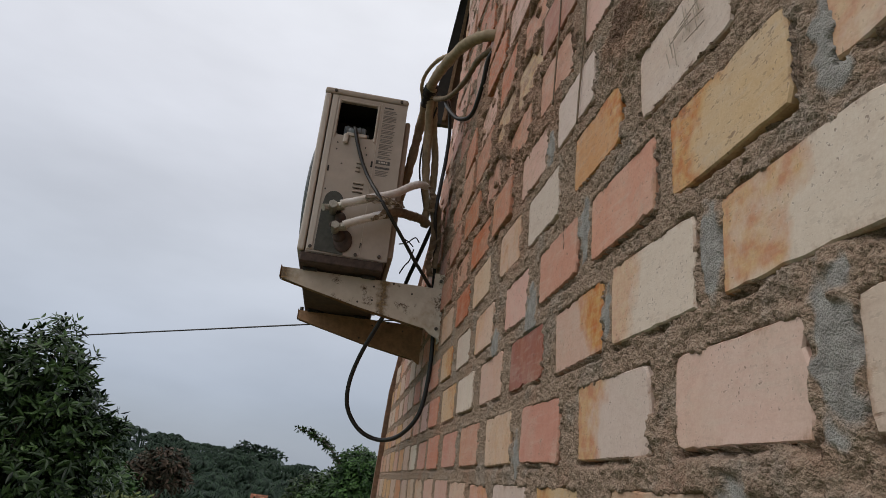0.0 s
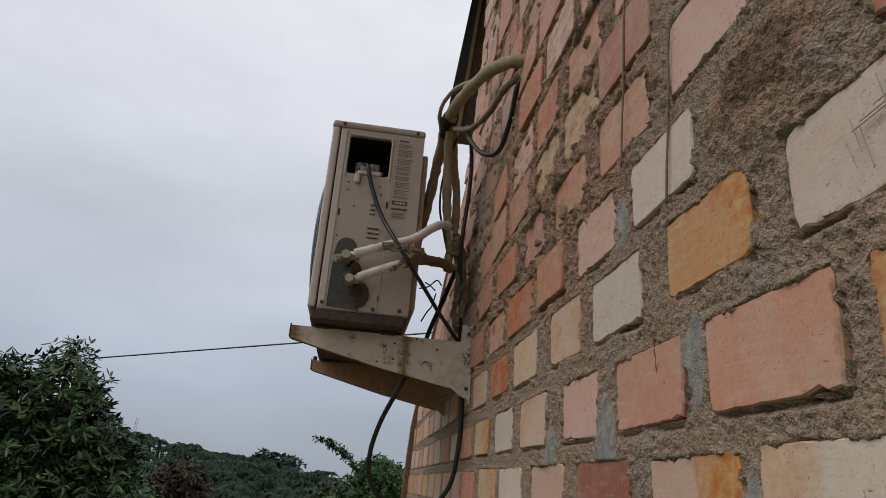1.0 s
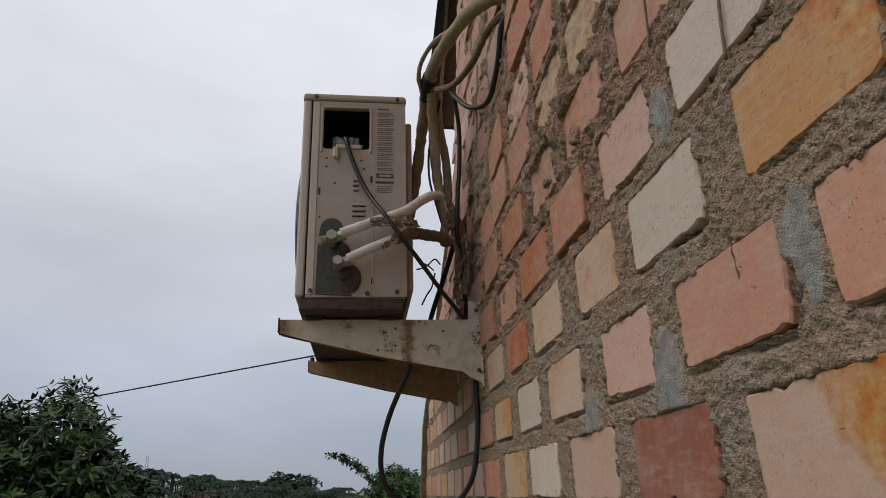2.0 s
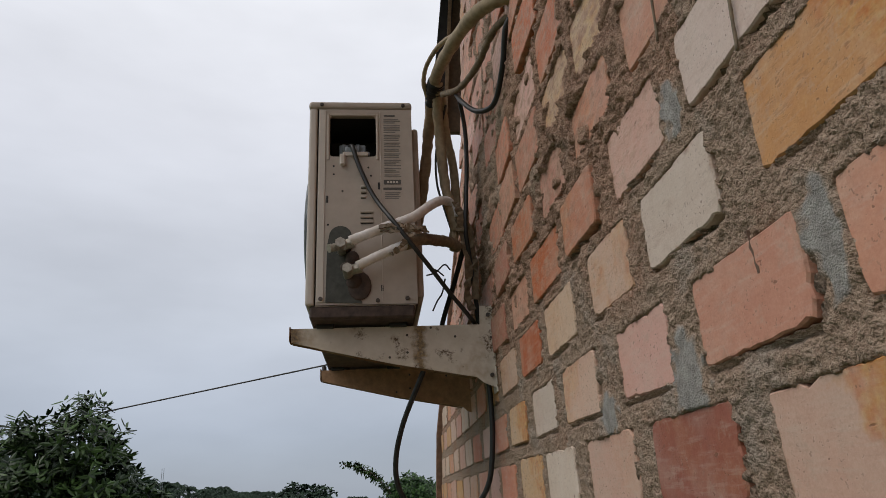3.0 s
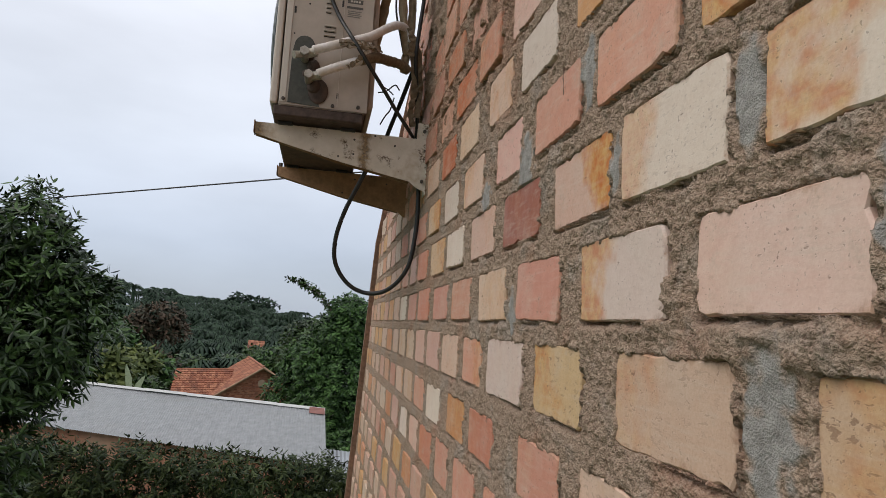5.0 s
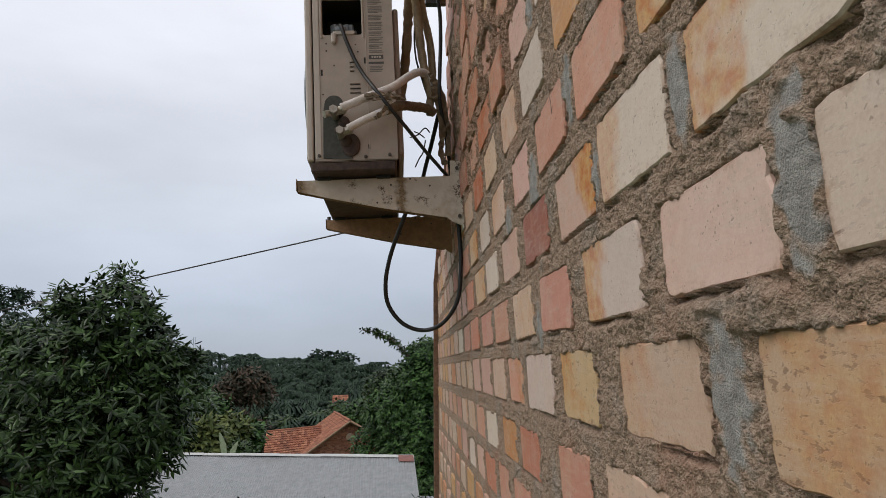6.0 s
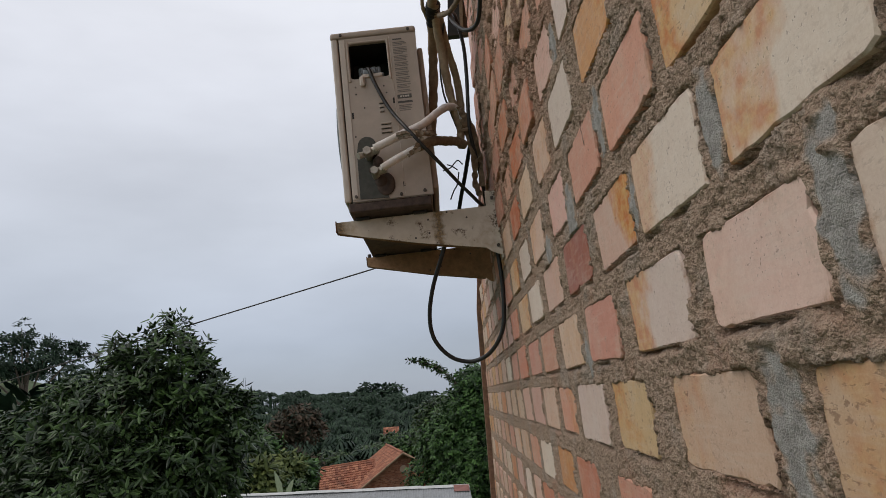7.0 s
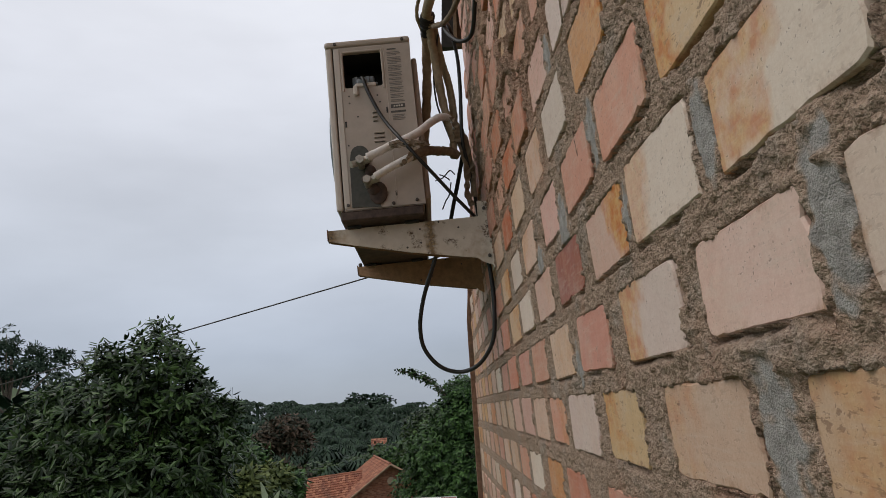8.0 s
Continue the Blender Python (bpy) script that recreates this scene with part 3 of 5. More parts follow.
def build_wall():
    ys = steps(((-4.0, 0.25), (0.3, 0.03), (0.88, 0.0019), (1.55, 0.003), (1.95, 0.005), (2.4, 0.008), (2.95, 0.014), (WALL_END, 0)))
    zs = steps(((0.0, 0.25), (2.0, 0.05), (3.5, 0.0021), (4.36, 0.0045), (4.8, 0.008), (5.3, 0.03), (7.2, 0)))
    n = len(zs)
    ya, za = np.array(ys), np.array(zs)
    depth = np.array([[mortar_depth(y, z) for z in zs] for y in ys])
    cement = np.array([[cement_at(y, z) for z in zs] for y in ys])
    level = np.clip((cement - 0.35) * 4, 0, 1)
    depth = depth * (1 - level * 0.8) - 0.0012 * level
    ragged = np.array([[0.0022 * noise.noise(Vector((5.0, y * 60, z * 60))) + 0.0022 * noise.noise(Vector((6.0, y * 170, z * 170))) for z in zs] for y in ys])
    laps = np.array([[noise.noise(Vector((7.0, y * 26, z * 34))) + 0.6 * noise.noise(Vector((8.0, y * 95, z * 95))) for z in zs] for y in ys])
    laps = np.clip(laps * 1.5 + 0.15, 0, 1)
    smeared = np.array([[upper_far(y, z) * min(max((noise.noise(Vector((4.0, y * 15, z * 22))) + 0.5 * noise.noise(Vector((3.0, y * 48, z * 60))) - 0.22) * 3, 0.0), 1.0) if z > 4.1 else 0.0 for z in zs] for y in ys])
    gaps = np.array([[noise.noise(Vector((9.0, y * 16, z * 5))) for z in zs] for y in ys])
    for far, near, z0, z1, key, stain, sunk in LAYOUT:
        i0, i1 = np.searchsorted(ya, (near - 0.006, far + 0.006))
        k0, k1 = np.searchsorted(za, (z0 - 0.010, z1 + 0.006))
        Y, Z = ya[i0:i1, None], za[None, k0:k1]
        inside = np.minimum(np.minimum(Y - near, far - Y), np.minimum(Z - z0, z1 - Z))
        d, rag, gap, lap = depth[i0:i1, k0:k1], ragged[i0:i1, k0:k1], gaps[i0:i1, k0:k1], laps[i0:i1, k0:k1]
        # open joint under the brick, here and there
        across = (Y > near) & (Y < far)
        under = np.clip(1 - (z0 - Z) / 0.0075, 0, 1) * np.clip((gap + 0.3) * 3, 0, 1) * (Z < z0) * across
        beside = np.clip(1 - (near - Y) / 0.006, 0, 1) * np.clip((laps[i0:i1, k0:k1] * -1 + 0.35 + gap) * 3, 0, 1) * (Y < near) * (Z > z0) * (Z < z0 + (z1 - z0) * 0.75)
        d += 0.013 * np.maximum(under, beside * (far > 0.5))
        # mortar laps over the top and end arrises in crumbs
        high = z0 > 4.28
        lap = lap * np.clip((Z - z0 - 0.004) / 0.008, 0, 1) * (1 - under)
        edge = np.clip(1 - np.abs(inside) / 0.006, 0, 1) * lap
        d += edge * (-0.0042 - d)
        # behind the brick the mortar steps back
        reach = inside + rag * (1.6 if high else 1.0) - lap * (0.0075 if high else 0.0045) - 0.0012
        cover = smeared[i0:i1, k0:k1]
        k = np.clip(reach / 0.0022, 0, 1) * (1 - cover)
        d += cover * (inside > 0) * np.clip(reach / 0.0022, 0, 1) * (-0.0045 - d) * 0.7
        d += k * (0.016 + sunk * 0.6 - d)
    verts = [(wall_x(y, z) + depth[i, k], y, z) for i, y in enumerate(ys) for k, z in enumerate(zs)]
    faces = [(i * n + k, i * n + k + 1, (i + 1) * n + k + 1, (i + 1) * n + k) for i in range(len(ys) - 1) for k in range(n - 1)]
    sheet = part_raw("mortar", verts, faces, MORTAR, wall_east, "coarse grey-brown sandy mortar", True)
    sheet.data.attributes.new("cement", "FLOAT", "POINT").data.foreach_set("value", cement.ravel().astype(np.float32))
    clay = np.array([[upper_far(y, z) for z in zs] for y in ys])
    far_top = np.clip((ya[:, None] - 2.15) / 0.3, 0, 1) * np.clip((za[None, :] - 4.35) / 0.25, 0, 1)
    clay = clay * (1 - far_top) - 1.5 * far_top
    for sy, sz in ((1.295, 4.255), (1.195, 4.365)):  # brown mud where bricks are missing
        clay = np.maximum(clay, 2.0 * np.exp(-(((ya[:, None] - sy) / 0.06) ** 2 + ((za[None, :] - sz) / 0.036) ** 2) ** 2))
    sheet.data.attributes.new("red_clay", "FLOAT", "POINT").data.foreach_set("value", clay.ravel().astype(np.float32))
    bm = bmesh.new()
    rows = []
    for y in (-4.0, 0.0, 2.4, 2.9, 3.4, 3.9, WALL_END - 0.005):
        rows.append([bm.verts.new((wall_x(y, z) + dx, y, z)) for z in (0.0, 2.0, 4.2, 5.5, 7.2) for dx in (0.024, 0.16)])
    for a, b in zip(rows, rows[1:]):
        for k in range(4):
            bm.faces.new((a[2 * k], a[2 * k + 2], b[2 * k + 2], b[2 * k]))
            bm.faces.new((a[2 * k + 1], b[2 * k + 1], b[2 * k + 3], a[2 * k + 3]))
        bm.faces.new((a[0], b[0], b[1], a[1]))
        bm.faces.new((a[8], a[9], b[9], b[8]))
    for r in (rows[0], rows[-1]):
        for k in range(4):
            bm.faces.new((r[2 * k], r[2 * k + 1], r[2 * k + 3], r[2 * k + 2]))
    part("wall_core", bm, MORTAR, wall_east)


build_wall()

# plain walls and roof closing the building behind the brick wall
rest = tagged(new("house_walls"), "plain rendered walls of the house behind the brick wall", "wall", kind="structure")
part("wall_north", boxes((0.62, 5.0, WALL_END - 0.2, WALL_END - 0.05, 0, 7.2)), MORTAR, rest)
part("wall_south", boxes((0.165, 5.0, -4.0, -3.85, 0, 7.2)), MORTAR, rest)
part("wall_back", boxes((5.0, 5.15, -4.0, WALL_END - 0.05, 0, 7.2)), MORTAR, rest)
roof = tagged(new("house_roof"), "dark roof slab over the brick house, with an unseen eave added for shade", "roof", kind="structure")
# out-of-view overhang in front of the wall, added to darken its upper part
part("roof_slab", boxes((-0.75, 5.3, -4.2, WALL_END + 0.05, 7.25, 7.4)), FASCIA, roof)

# the strip at the far corner and the dark board above it
post = thing("corner_post", "weathered brown timber post at the wall's far corner", "post")
bm = bmesh.new()
rings = []
for z in np.arange(0.0, 5.95, 0.06):
    x, w = wall_x(WALL_END, z), 0.003 * noise.noise(Vector((3.0, 0.0, z * 9)))
    rings.append([bm.verts.new(p) for p in ((x - 0.024 + w, WALL_END + 0.004, z), (x + 0.03, WALL_END + 0.004, z), (x + 0.03, WALL_END + 0.05, z), (x - 0.024 + w * 0.5, WALL_END + 0.05, z))])
for a, b in zip(rings, rings[1:]):
    for k in range(4):
        bm.faces.new((a[k], a[(k + 1) % 4], b[(k + 1) % 4], b[k]))
bm.faces.new(rings[0][::-1])
bm.faces.new(rings[-1])
part("timber", bm, POST_WOOD, post)
board = thing("barge_board", "dark timber barge board with a lighter batten at the roof edge", "board")
part("plank", extrude_profile(((0.045, 5.85), (0.061, 6.0), (0.205, 7.24), (0.285, 7.24), (0.14, 6.0), (0.12, 5.85)), WALL_END + 0.055, WALL_END + 0.10), FASCIA, board)
part("batten", extrude_profile(((0.121, 5.87), (0.236, 7.22), (0.256, 7.22), (0.141, 5.87)), WALL_END + 0.035, WALL_END + 0.055), WOOD, board, "weathered brown batten")
part("inner_plank", extrude_profile(((0.118, 5.85), (0.28, 7.24), (0.56, 7.24), (0.34, 5.85)), WALL_END + 0.06, WALL_END + 0.095), BOARD_BROWN, board, "dark brown inner plank")


# ---- the air conditioner's outdoor unit ----
UX0, UX1, UY0, UY1, UZ0, UZ1 = -0.426, -0.177, 2.497, 3.275, 4.318, 4.842


def build_unit():
    u = thing("air_conditioner_outdoor_unit", "cream air conditioner outdoor unit with uncovered terminal opening, on wall brackets", "air conditioner")
    ox0, ox1, oz0, oz1 = -0.376, -0.265, 4.690, 4.802
    px = UX0 + 0.022  # where the front cover ends
    yb = UY0 + 0.004
    casing = part("casing", boxes((px, UX1, UY1 - 0.004, UY1, UZ0, UZ1), (px, UX1, yb, UY1, UZ0, UZ0 + 0.004), (UX1 - 0.004, UX1, yb, UY1, UZ0, UZ1)), CASE, u)
    # side panel round the terminal opening
    bm = bmesh.new()
    outer = [(px + 0.001, UZ0 + 0.002), (UX1, UZ0 + 0.002), (UX1, UZ1 - 0.02), (px + 0.001, UZ1 - 0.02)]
    r = 0.008
    inner = []
    for cx, cz, a0 in ((ox0 + r, oz0 + r, 180), (ox1 - r, oz0 + r, 270), (ox1 - r, oz1 - r, 0), (ox0 + r, oz1 - r, 90)):
        inner.append([(cx + r * math.cos(radians(a0 + k * 22.5)), cz + r * math.sin(radians(a0 + k * 22.5))) for k in range(5)])
    for depth, flip in ((UY0, False), (yb, True)):
        o = [bm.verts.new((x, depth, z)) for x, z in outer]
        q = [[bm.verts.new((x, depth, z)) for x, z in c] for c in inner]
        for i in range(4):
            j = (i + 1) % 4
            bm.faces.new((o[i], o[j], q[j][0], q[i][-1]))
            bm.faces.new((o[i], *q[i][::-1]))
    panel = part("side_panel", bm, CASE, u, "cream sheet-metal side panel")
    # pressed lip round the opening
    w = 0.007
    part("opening_rim", boxes((ox0 - w, ox0, UY0 - 0.0025, UY0 + 0.012, oz0 - 0.01, oz1 + w, 0.002), (ox1, ox1 + w, UY0 - 0.0025, UY0 + 0.012, oz0 - 0.01, oz1 + w, 0.002), (ox0, ox1, UY0 - 0.0025, UY0 + 0.012, oz1, oz1 + w, 0.002)), CASE, panel)
    cav = part("terminal_cavity", boxes((ox0 - 0.01, ox0 - 0.004, yb + 0.001, yb + 0.14, oz0 - 0.02, oz1 + 0.01), (ox1 + 0.004, ox1 + 0.01, yb + 0.001, yb + 0.14, oz0 - 0.02, oz1 + 0.01), (ox0 - 0.01, ox1 + 0.01, yb + 0.135, yb + 0.14, oz0 - 0.02, oz1 + 0.01), (ox0 - 0.01, ox1 + 0.01, yb + 0.001, yb + 0.14, oz1 + 0.005, oz1 + 0.01), (ox0 - 0.01, ox1 + 0.01, yb + 0.001, yb + 0.14, oz0 - 0.02, oz0 - 0.014)), DARK, u, "dark terminal cavity")
    tb = part("terminal_block", boxes((-0.356, -0.290, yb + 0.03, yb + 0.06, 4.712, 4.742, 0.003), (-0.349, -0.338, yb + 0.020, yb + 0.03, 4.716, 4.738, 0.002), (-0.332, -0.321, yb + 0.020, yb + 0.03, 4.716, 4.738, 0.002), (-0.315, -0.304, yb + 0.020, yb + 0.03, 4.716, 4.738, 0.002)), GUARD, u, "grey terminal block")
    part("cable_gland", boxes((-0.340, -0.310, UY0 - 0.004, yb + 0.012, 4.700, 4.716, 0.004, 2), (-0.312, -0.280, UY0 + 0.004, yb + 0.014, 4.696, 4.706, 0.002)), GUARD, u, "grey cable gland in the opening")
    part("cable_clamp", boxes((-0.352, -0.337, UY0 - 0.011, UY0 - 0.001, 4.662, 4.694, 0.004), (-0.345, -0.285, UY0 - 0.004, UY0 + 0.02, 4.690, 4.702, 0.002)), CASE_FRONT, u, "pale plastic cable clamp")
    cover = part("front_cover", boxes((UX0, px - 0.002, UY0 - 0.001, UY1, UZ0 + 0.002, UZ1 - 0.018, 0.006, 3)), CASE_FRONT, u, "cream front cover")
    part("edge_strip", boxes((px + 0.002, px + 0.018, UY0 - 0.002, UY0 - 0.0002, UZ0 + 0.008, UZ1 - 0.024, 0.0008)), CASE_FRONT, cover)
    part("top_cover", boxes((UX0 - 0.002, UX1 + 0.002, UY0 - 0.003, UY1 + 0.003, UZ1 - 0.019, UZ1 + 0.002, 0.008, 3)), CASE, u, "cream lid with a folded rim")
    bm = bmesh.new()
    cy, cz = UY0 + 0.30, (UZ0 + UZ1) / 2
    for i in range(9):
        rr = 0.035 + i * 0.024
        ring = [(UX0 - 0.026 + 0.022 * (i / 8) ** 3, cy + rr * math.cos(2 * math.pi * k / 40), cz + rr * math.sin(2 * math.pi * k / 40)) for k in range(40)]
        for k in range(40):
            rod(bm, ring[k], ring[(k + 1) % 40], 0.002, sides=4)
    for k in range(12):
        a = 2 * math.pi * k / 12
        rod(bm, (UX0 - 0.027, cy, cz), (UX0 - 0.004, cy + 0.235 * math.cos(a), cz + 0.235 * math.sin(a)), 0.0025, sides=4)
    part("fan_guard", bm, GUARD, cover, "dark round fan guard")
    bm = rod(bmesh.new(), (UX0 - 0.001, cy, cz), (UX0 - 0.0005, cy, cz), 0.232, sides=40)
    part("fan_opening", bm, DARK, cover)
    part("base_pan", boxes((-0.416, -0.184, UY0 + 0.002, UY1 - 0.01, 4.290, UZ0 + 0.001, 0.004)), BASEPAN, u, "dark rusty base pan")
    part("rear_coil", boxes((UX1 + 0.0005, UX1 + 0.017, UY0 + 0.03, UY1 - 0.02, UZ0 + 0.025, UZ1 - 0.055, 0.006, 2)), CASE, u, "cream rear coil guard")
    for x, z in ((-0.396, 4.833), (-0.197, 4.832), (-0.392, 4.334), (-0.200, 4.332), (-0.266, 4.328)):
        bm = rod(bmesh.new(), (x, UY0 - 0.0065, z), (x, UY0 - 0.001, z), 0.0042, 0.005, 12)
        part("screw", bm, SCREW, panel)
    part("panel_crease", boxes((-0.2555, -0.2540, UY0 - 0.0016, UY0 - 0.0002, UZ0 + 0.01, UZ1 - 0.026, 0.0005)), CASE_FRONT, panel)
    # louvres and slots pressed into the panel
    for x0, x1, z0 in ((-0.304, -0.273, 4.515), (-0.303, -0.289, 4.580)):
        for k in range(3):
            z = z0 + k * 0.013
            part("louvre", boxes((x0, x1, UY0 - 0.004, UY0 - 0.0003, z, z + 0.005, 0.0015)), CASE, panel)
            part("louvre_gap", boxes((x0 + 0.001, x1 - 0.001, UY0 - 0.002, UY0 - 0.0002, z - 0.0016, z - 0.0004)), DARK, panel)
    for x, z, hgt in ((-0.383, 4.568, 0.018), (-0.262, 4.602, 0.018), (-0.258, 4.350, 0.014), (-0.373, 4.352, 0.014)):
        part("slot", boxes((x, x + 0.005, UY0 - 0.001, UY0 - 0.0002, z, z + hgt)), DARK, panel)
    for x, z in ((-0.366, 4.664), (-0.284, 4.660), (-0.345, 4.598), (-0.366, 4.642), (-0.278, 4.638), (-0.378, 4.512)):
        part("hole", rod(bmesh.new(), (x, UY0 - 0.0008, z), (x, UY0 - 0.0002, z), 0.0025, sides=8), DARK, panel)
    # instructions printed on the panel, too small to read
    rng = random.Random(4)
    z = 4.806
    part("print_line", boxes((-0.245, -0.218, UY0 - 0.0008, UY0 - 0.0002, z - 0.004, z)), INK, panel)
    z -= 0.011
    while z > 4.634:
        for _ in range(rng.choice((2, 3, 4, 5))):
            x1 = -0.246 + rng.choice((0.040, 0.040, 0.036, 0.028))
            part("print_line", boxes((-0.246, x1, UY0 - 0.0008, UY0 - 0.0002, z - 0.0022, z)), INK_GREY, panel)
            z -= 0.0048
        z -= 0.003
    part("print_block", boxes((-0.248, -0.207, UY0 - 0.0008, UY0 - 0.0002, 4.615, 4.627)), INK, panel, "black printed box with unreadable pale marks")
    for x in (-0.240, -0.233, -0.226, -0.219):
        part("print_mark", boxes((x, x + 0.005, UY0 - 0.0012, UY0 - 0.0008, 4.6185, 4.6235)), STICKER, panel)
    part("print_block", boxes((-0.249, -0.206, UY0 - 0.0008, UY0 - 0.0002, 4.6005, 4.6065)), INK, panel)
    for k in range(4):
        part("print_line", boxes((-0.246, -0.209 - 0.004 * (k % 2), UY0 - 0.0008, UY0 - 0.0002, 4.592 - k * 0.005, 4.5942 - k * 0.005)), INK_GREY, panel)
    # valve recess and the two service valves
    prof = [(-0.381, 4.326), (-0.300, 4.322)]
    prof += [(-0.318 + 0.030 * math.cos(radians(a)), 4.362 + 0.034 * math.sin(radians(a))) for a in range(-60, 75, 15)]
    prof += [(-0.325, 4.42), (-0.324, 4.475)]
    prof += [(-0.349 + 0.026 * math.cos(radians(a)), 4.482 + 0.026 * math.sin(radians(a))) for a in range(0, 181, 20)]
    prof += [(-0.379, 4.46)]
    vp = part("valve_plate", extrude_profile(prof, UY0 - 0.003, UY0 - 0.0004), VALVE_GREEN, u, "grey-green valve mounting plate")
    # flattened dark lobe standing in for the shadow in the lower cup
    bm = bmesh.new()
    bmesh.ops.create_uvsphere(bm, u_segments=14, v_segments=8, radius=0.027, matrix=Matrix.Translation((-0.306, UY0 - 0.004, 4.362)) @ Matrix.Diagonal((1, 0.2, 1.25, 1)))
    part("valve_cup", bm, BASEPAN, u, "dark lobe for the shadowed cup below the lower valve", True)
    # dark rounded lumps filling the plate between the two valves
    bm = bmesh.new()
    for x, z, rx, rz in ((-0.322, 4.425, 0.016, 0.020), (-0.330, 4.405, 0.020, 0.014), (-0.318, 4.372, 0.018, 0.018), (-0.340, 4.455, 0.018, 0.016)):
        bmesh.ops.create_uvsphere(bm, u_segments=12, v_segments=8, radius=1.0, matrix=Matrix.Translation((x, UY0 - 0.006, z)) @ Matrix.Diagonal((rx, 0.012, rz, 1)))
    part("valve_body", bm, BASEPAN, u, "dark valve body", True)
    for x, z, nut in ((-0.346, 4.445, 0.0135), (-0.331, 4.386, 0.0125)):
        bm = rod(bmesh.new(), (x, UY0 - 0.003, z), (x, UY0 - 0.048, z), 0.011, sides=12)
        valve = part("service_valve", bm, BRASS, u, "dull metal service valve")
        part("cap", rod(bmesh.new(), (x, UY0 - 0.0482, z), (x, UY0 - 0.062, z), nut, nut * 0.9, 6), BRASS, valve, "hexagonal cap")
        part("flare_nut", rod(bmesh.new(), (x, UY0 - 0.035, z), (x + 0.030, UY0 - 0.045, z + 0.006), 0.0105, 0.0125, 10), BRASS, valve)
    bm = rod(bmesh.new(), (-0.352, UY0 - 0.035, 4.444), (-0.372, UY0 - 0.046, 4.436), 0.009, 0.010, 10)
    part("charging_port", bm, BRASS, u)
    for x in (-0.385, -0.22):
        part("rubber_foot", boxes((x - 0.02, x + 0.02, 2.545, 2.60, 4.281, 4.291, 0.002)), BLACK, u)
        part("rubber_foot", boxes((x - 0.02, x + 0.02, 3.05, 3.10, 4.281, 4.291, 0.002)), BLACK, u)


build_unit()


# ---- brackets ----
def build_bracket(y, dx, web, label):
    b = thing("wall_bracket", label, "bracket", "brackets under the outdoor unit")
    prof = [(-0.466, 4.283), (-0.464, 4.252), (-0.395, 4.234), (-0.235, 4.197), (-0.050, 4.162), (-0.036, 4.150), (-0.004, 4.135), (-0.004, 4.326), (-0.034, 4.328), (-0.036, 4.283)]
    prof = [(x + dx, z) for x, z in prof]
    part("web", extrude_profile(prof, y, y + 0.003), web, b)
    part("top_flange", boxes((-0.468 + dx, -0.03 + dx, y + 0.003, y + 0.036, 4.277, 4.2805, 0.001)), RUSTY, b, "rusted top flange")
    bm = extrude_profile([(-0.464 + dx, 4.252), (-0.235 + dx, 4.197), (-0.05 + dx, 4.162), (-0.05 + dx, 4.166), (-0.235 + dx, 4.201), (-0.464 + dx, 4.256)], y + 0.003, y + 0.030)
    part("bottom_flange", bm, RUSTY, b, "rusted bottom flange")
    plate = part("wall_plate", boxes((-0.0075 + dx, -0.004 + dx, y - 0.002, y + 0.040, 4.128, 4.330, 0.001)), STEEL, b)
    part("end_lip", boxes((-0.469 + dx, -0.466 + dx, y - 0.001, y + 0.034, 4.254, 4.288, 0.001)), RUSTY, b, "rusted end lip")
    for x, z in ((-0.016, 4.305), (-0.016, 4.165)):
        part("bolt", rod(bmesh.new(), (x + dx, y - 0.006, z), (x + dx, y, z), 0.005, sides=6), SCREW, plate)
    for x, z in ((-0.245, 4.212), (-0.205, 4.222), (-0.205, 4.262), (-0.15, 4.278), (-0.095, 4.256), (-0.012, 4.252)):
        part("rivet_hole", rod(bmesh.new(), (x + dx, y - 0.0012, z), (x + dx, y - 0.0002, z), 0.003, sides=8), SCREW, b)
    if web is STEEL_RUST:
        part("tip_bolt", rod(bmesh.new(), (-0.458 + dx, y + 0.012, 4.276), (-0.458 + dx, y + 0.012, 4.297), 0.0065, sides=8), SCREW, b)
    for x in (-0.385, -0.22):
        part("mounting_bolt", rod(bmesh.new(), (x + dx, y + 0.018, 4.262), (x + dx, y + 0.018, 4.304), 0.005, sides=8), SCREW, b)


build_bracket(2.555, 0.004, STEEL, "cream painted steel wall bracket with rust spots")
build_bracket(3.060, 0.032, STEEL_RUST, "brown rust-stained steel wall bracket")


# ---- pipes and cables ----
def line_thing(name, label, category, pts, r, material, lumps=0.06, seed=1, sides=10, ends=(1.0, 1.0), group=""):
    v, f = tube(pts, r, sides, 8, lumps, seed, ends)
    ob = new(name, mesh_of(name, v, f, material, True))
    return tagged(ob, label, category, group)


line_thing("insulated_pipe", "thick tape-wrapped pipe from the wall hole to the unit", "pipe",
                    [(0.03, 2.085, 4.815), (-0.02, 2.10, 4.822), (-0.064, 2.17, 4.836), (-0.102, 2.31, 4.853), (-0.122, 2.46, 4.868), (-0.124, 2.58, 4.835), (-0.131, 2.65, 4.765), (-0.142, 2.69, 4.68), (-0.155, 2.71, 4.61), (-0.165, 2.715, 4.55)], 0.0145, TAPE, 0.10, 3, 12)
line_thing("insulated_pipe", "yellowed tape-wrapped pipe running down to the white pipe's bend", "pipe",
           [(-0.112, 2.44, 4.862), (-0.112, 2.49, 4.845), (-0.102, 2.55, 4.775), (-0.095, 2.572, 4.68), (-0.084, 2.58, 4.60), (-0.070, 2.585, 4.53)], 0.0125, TAPE, 0.09, 7, 12)
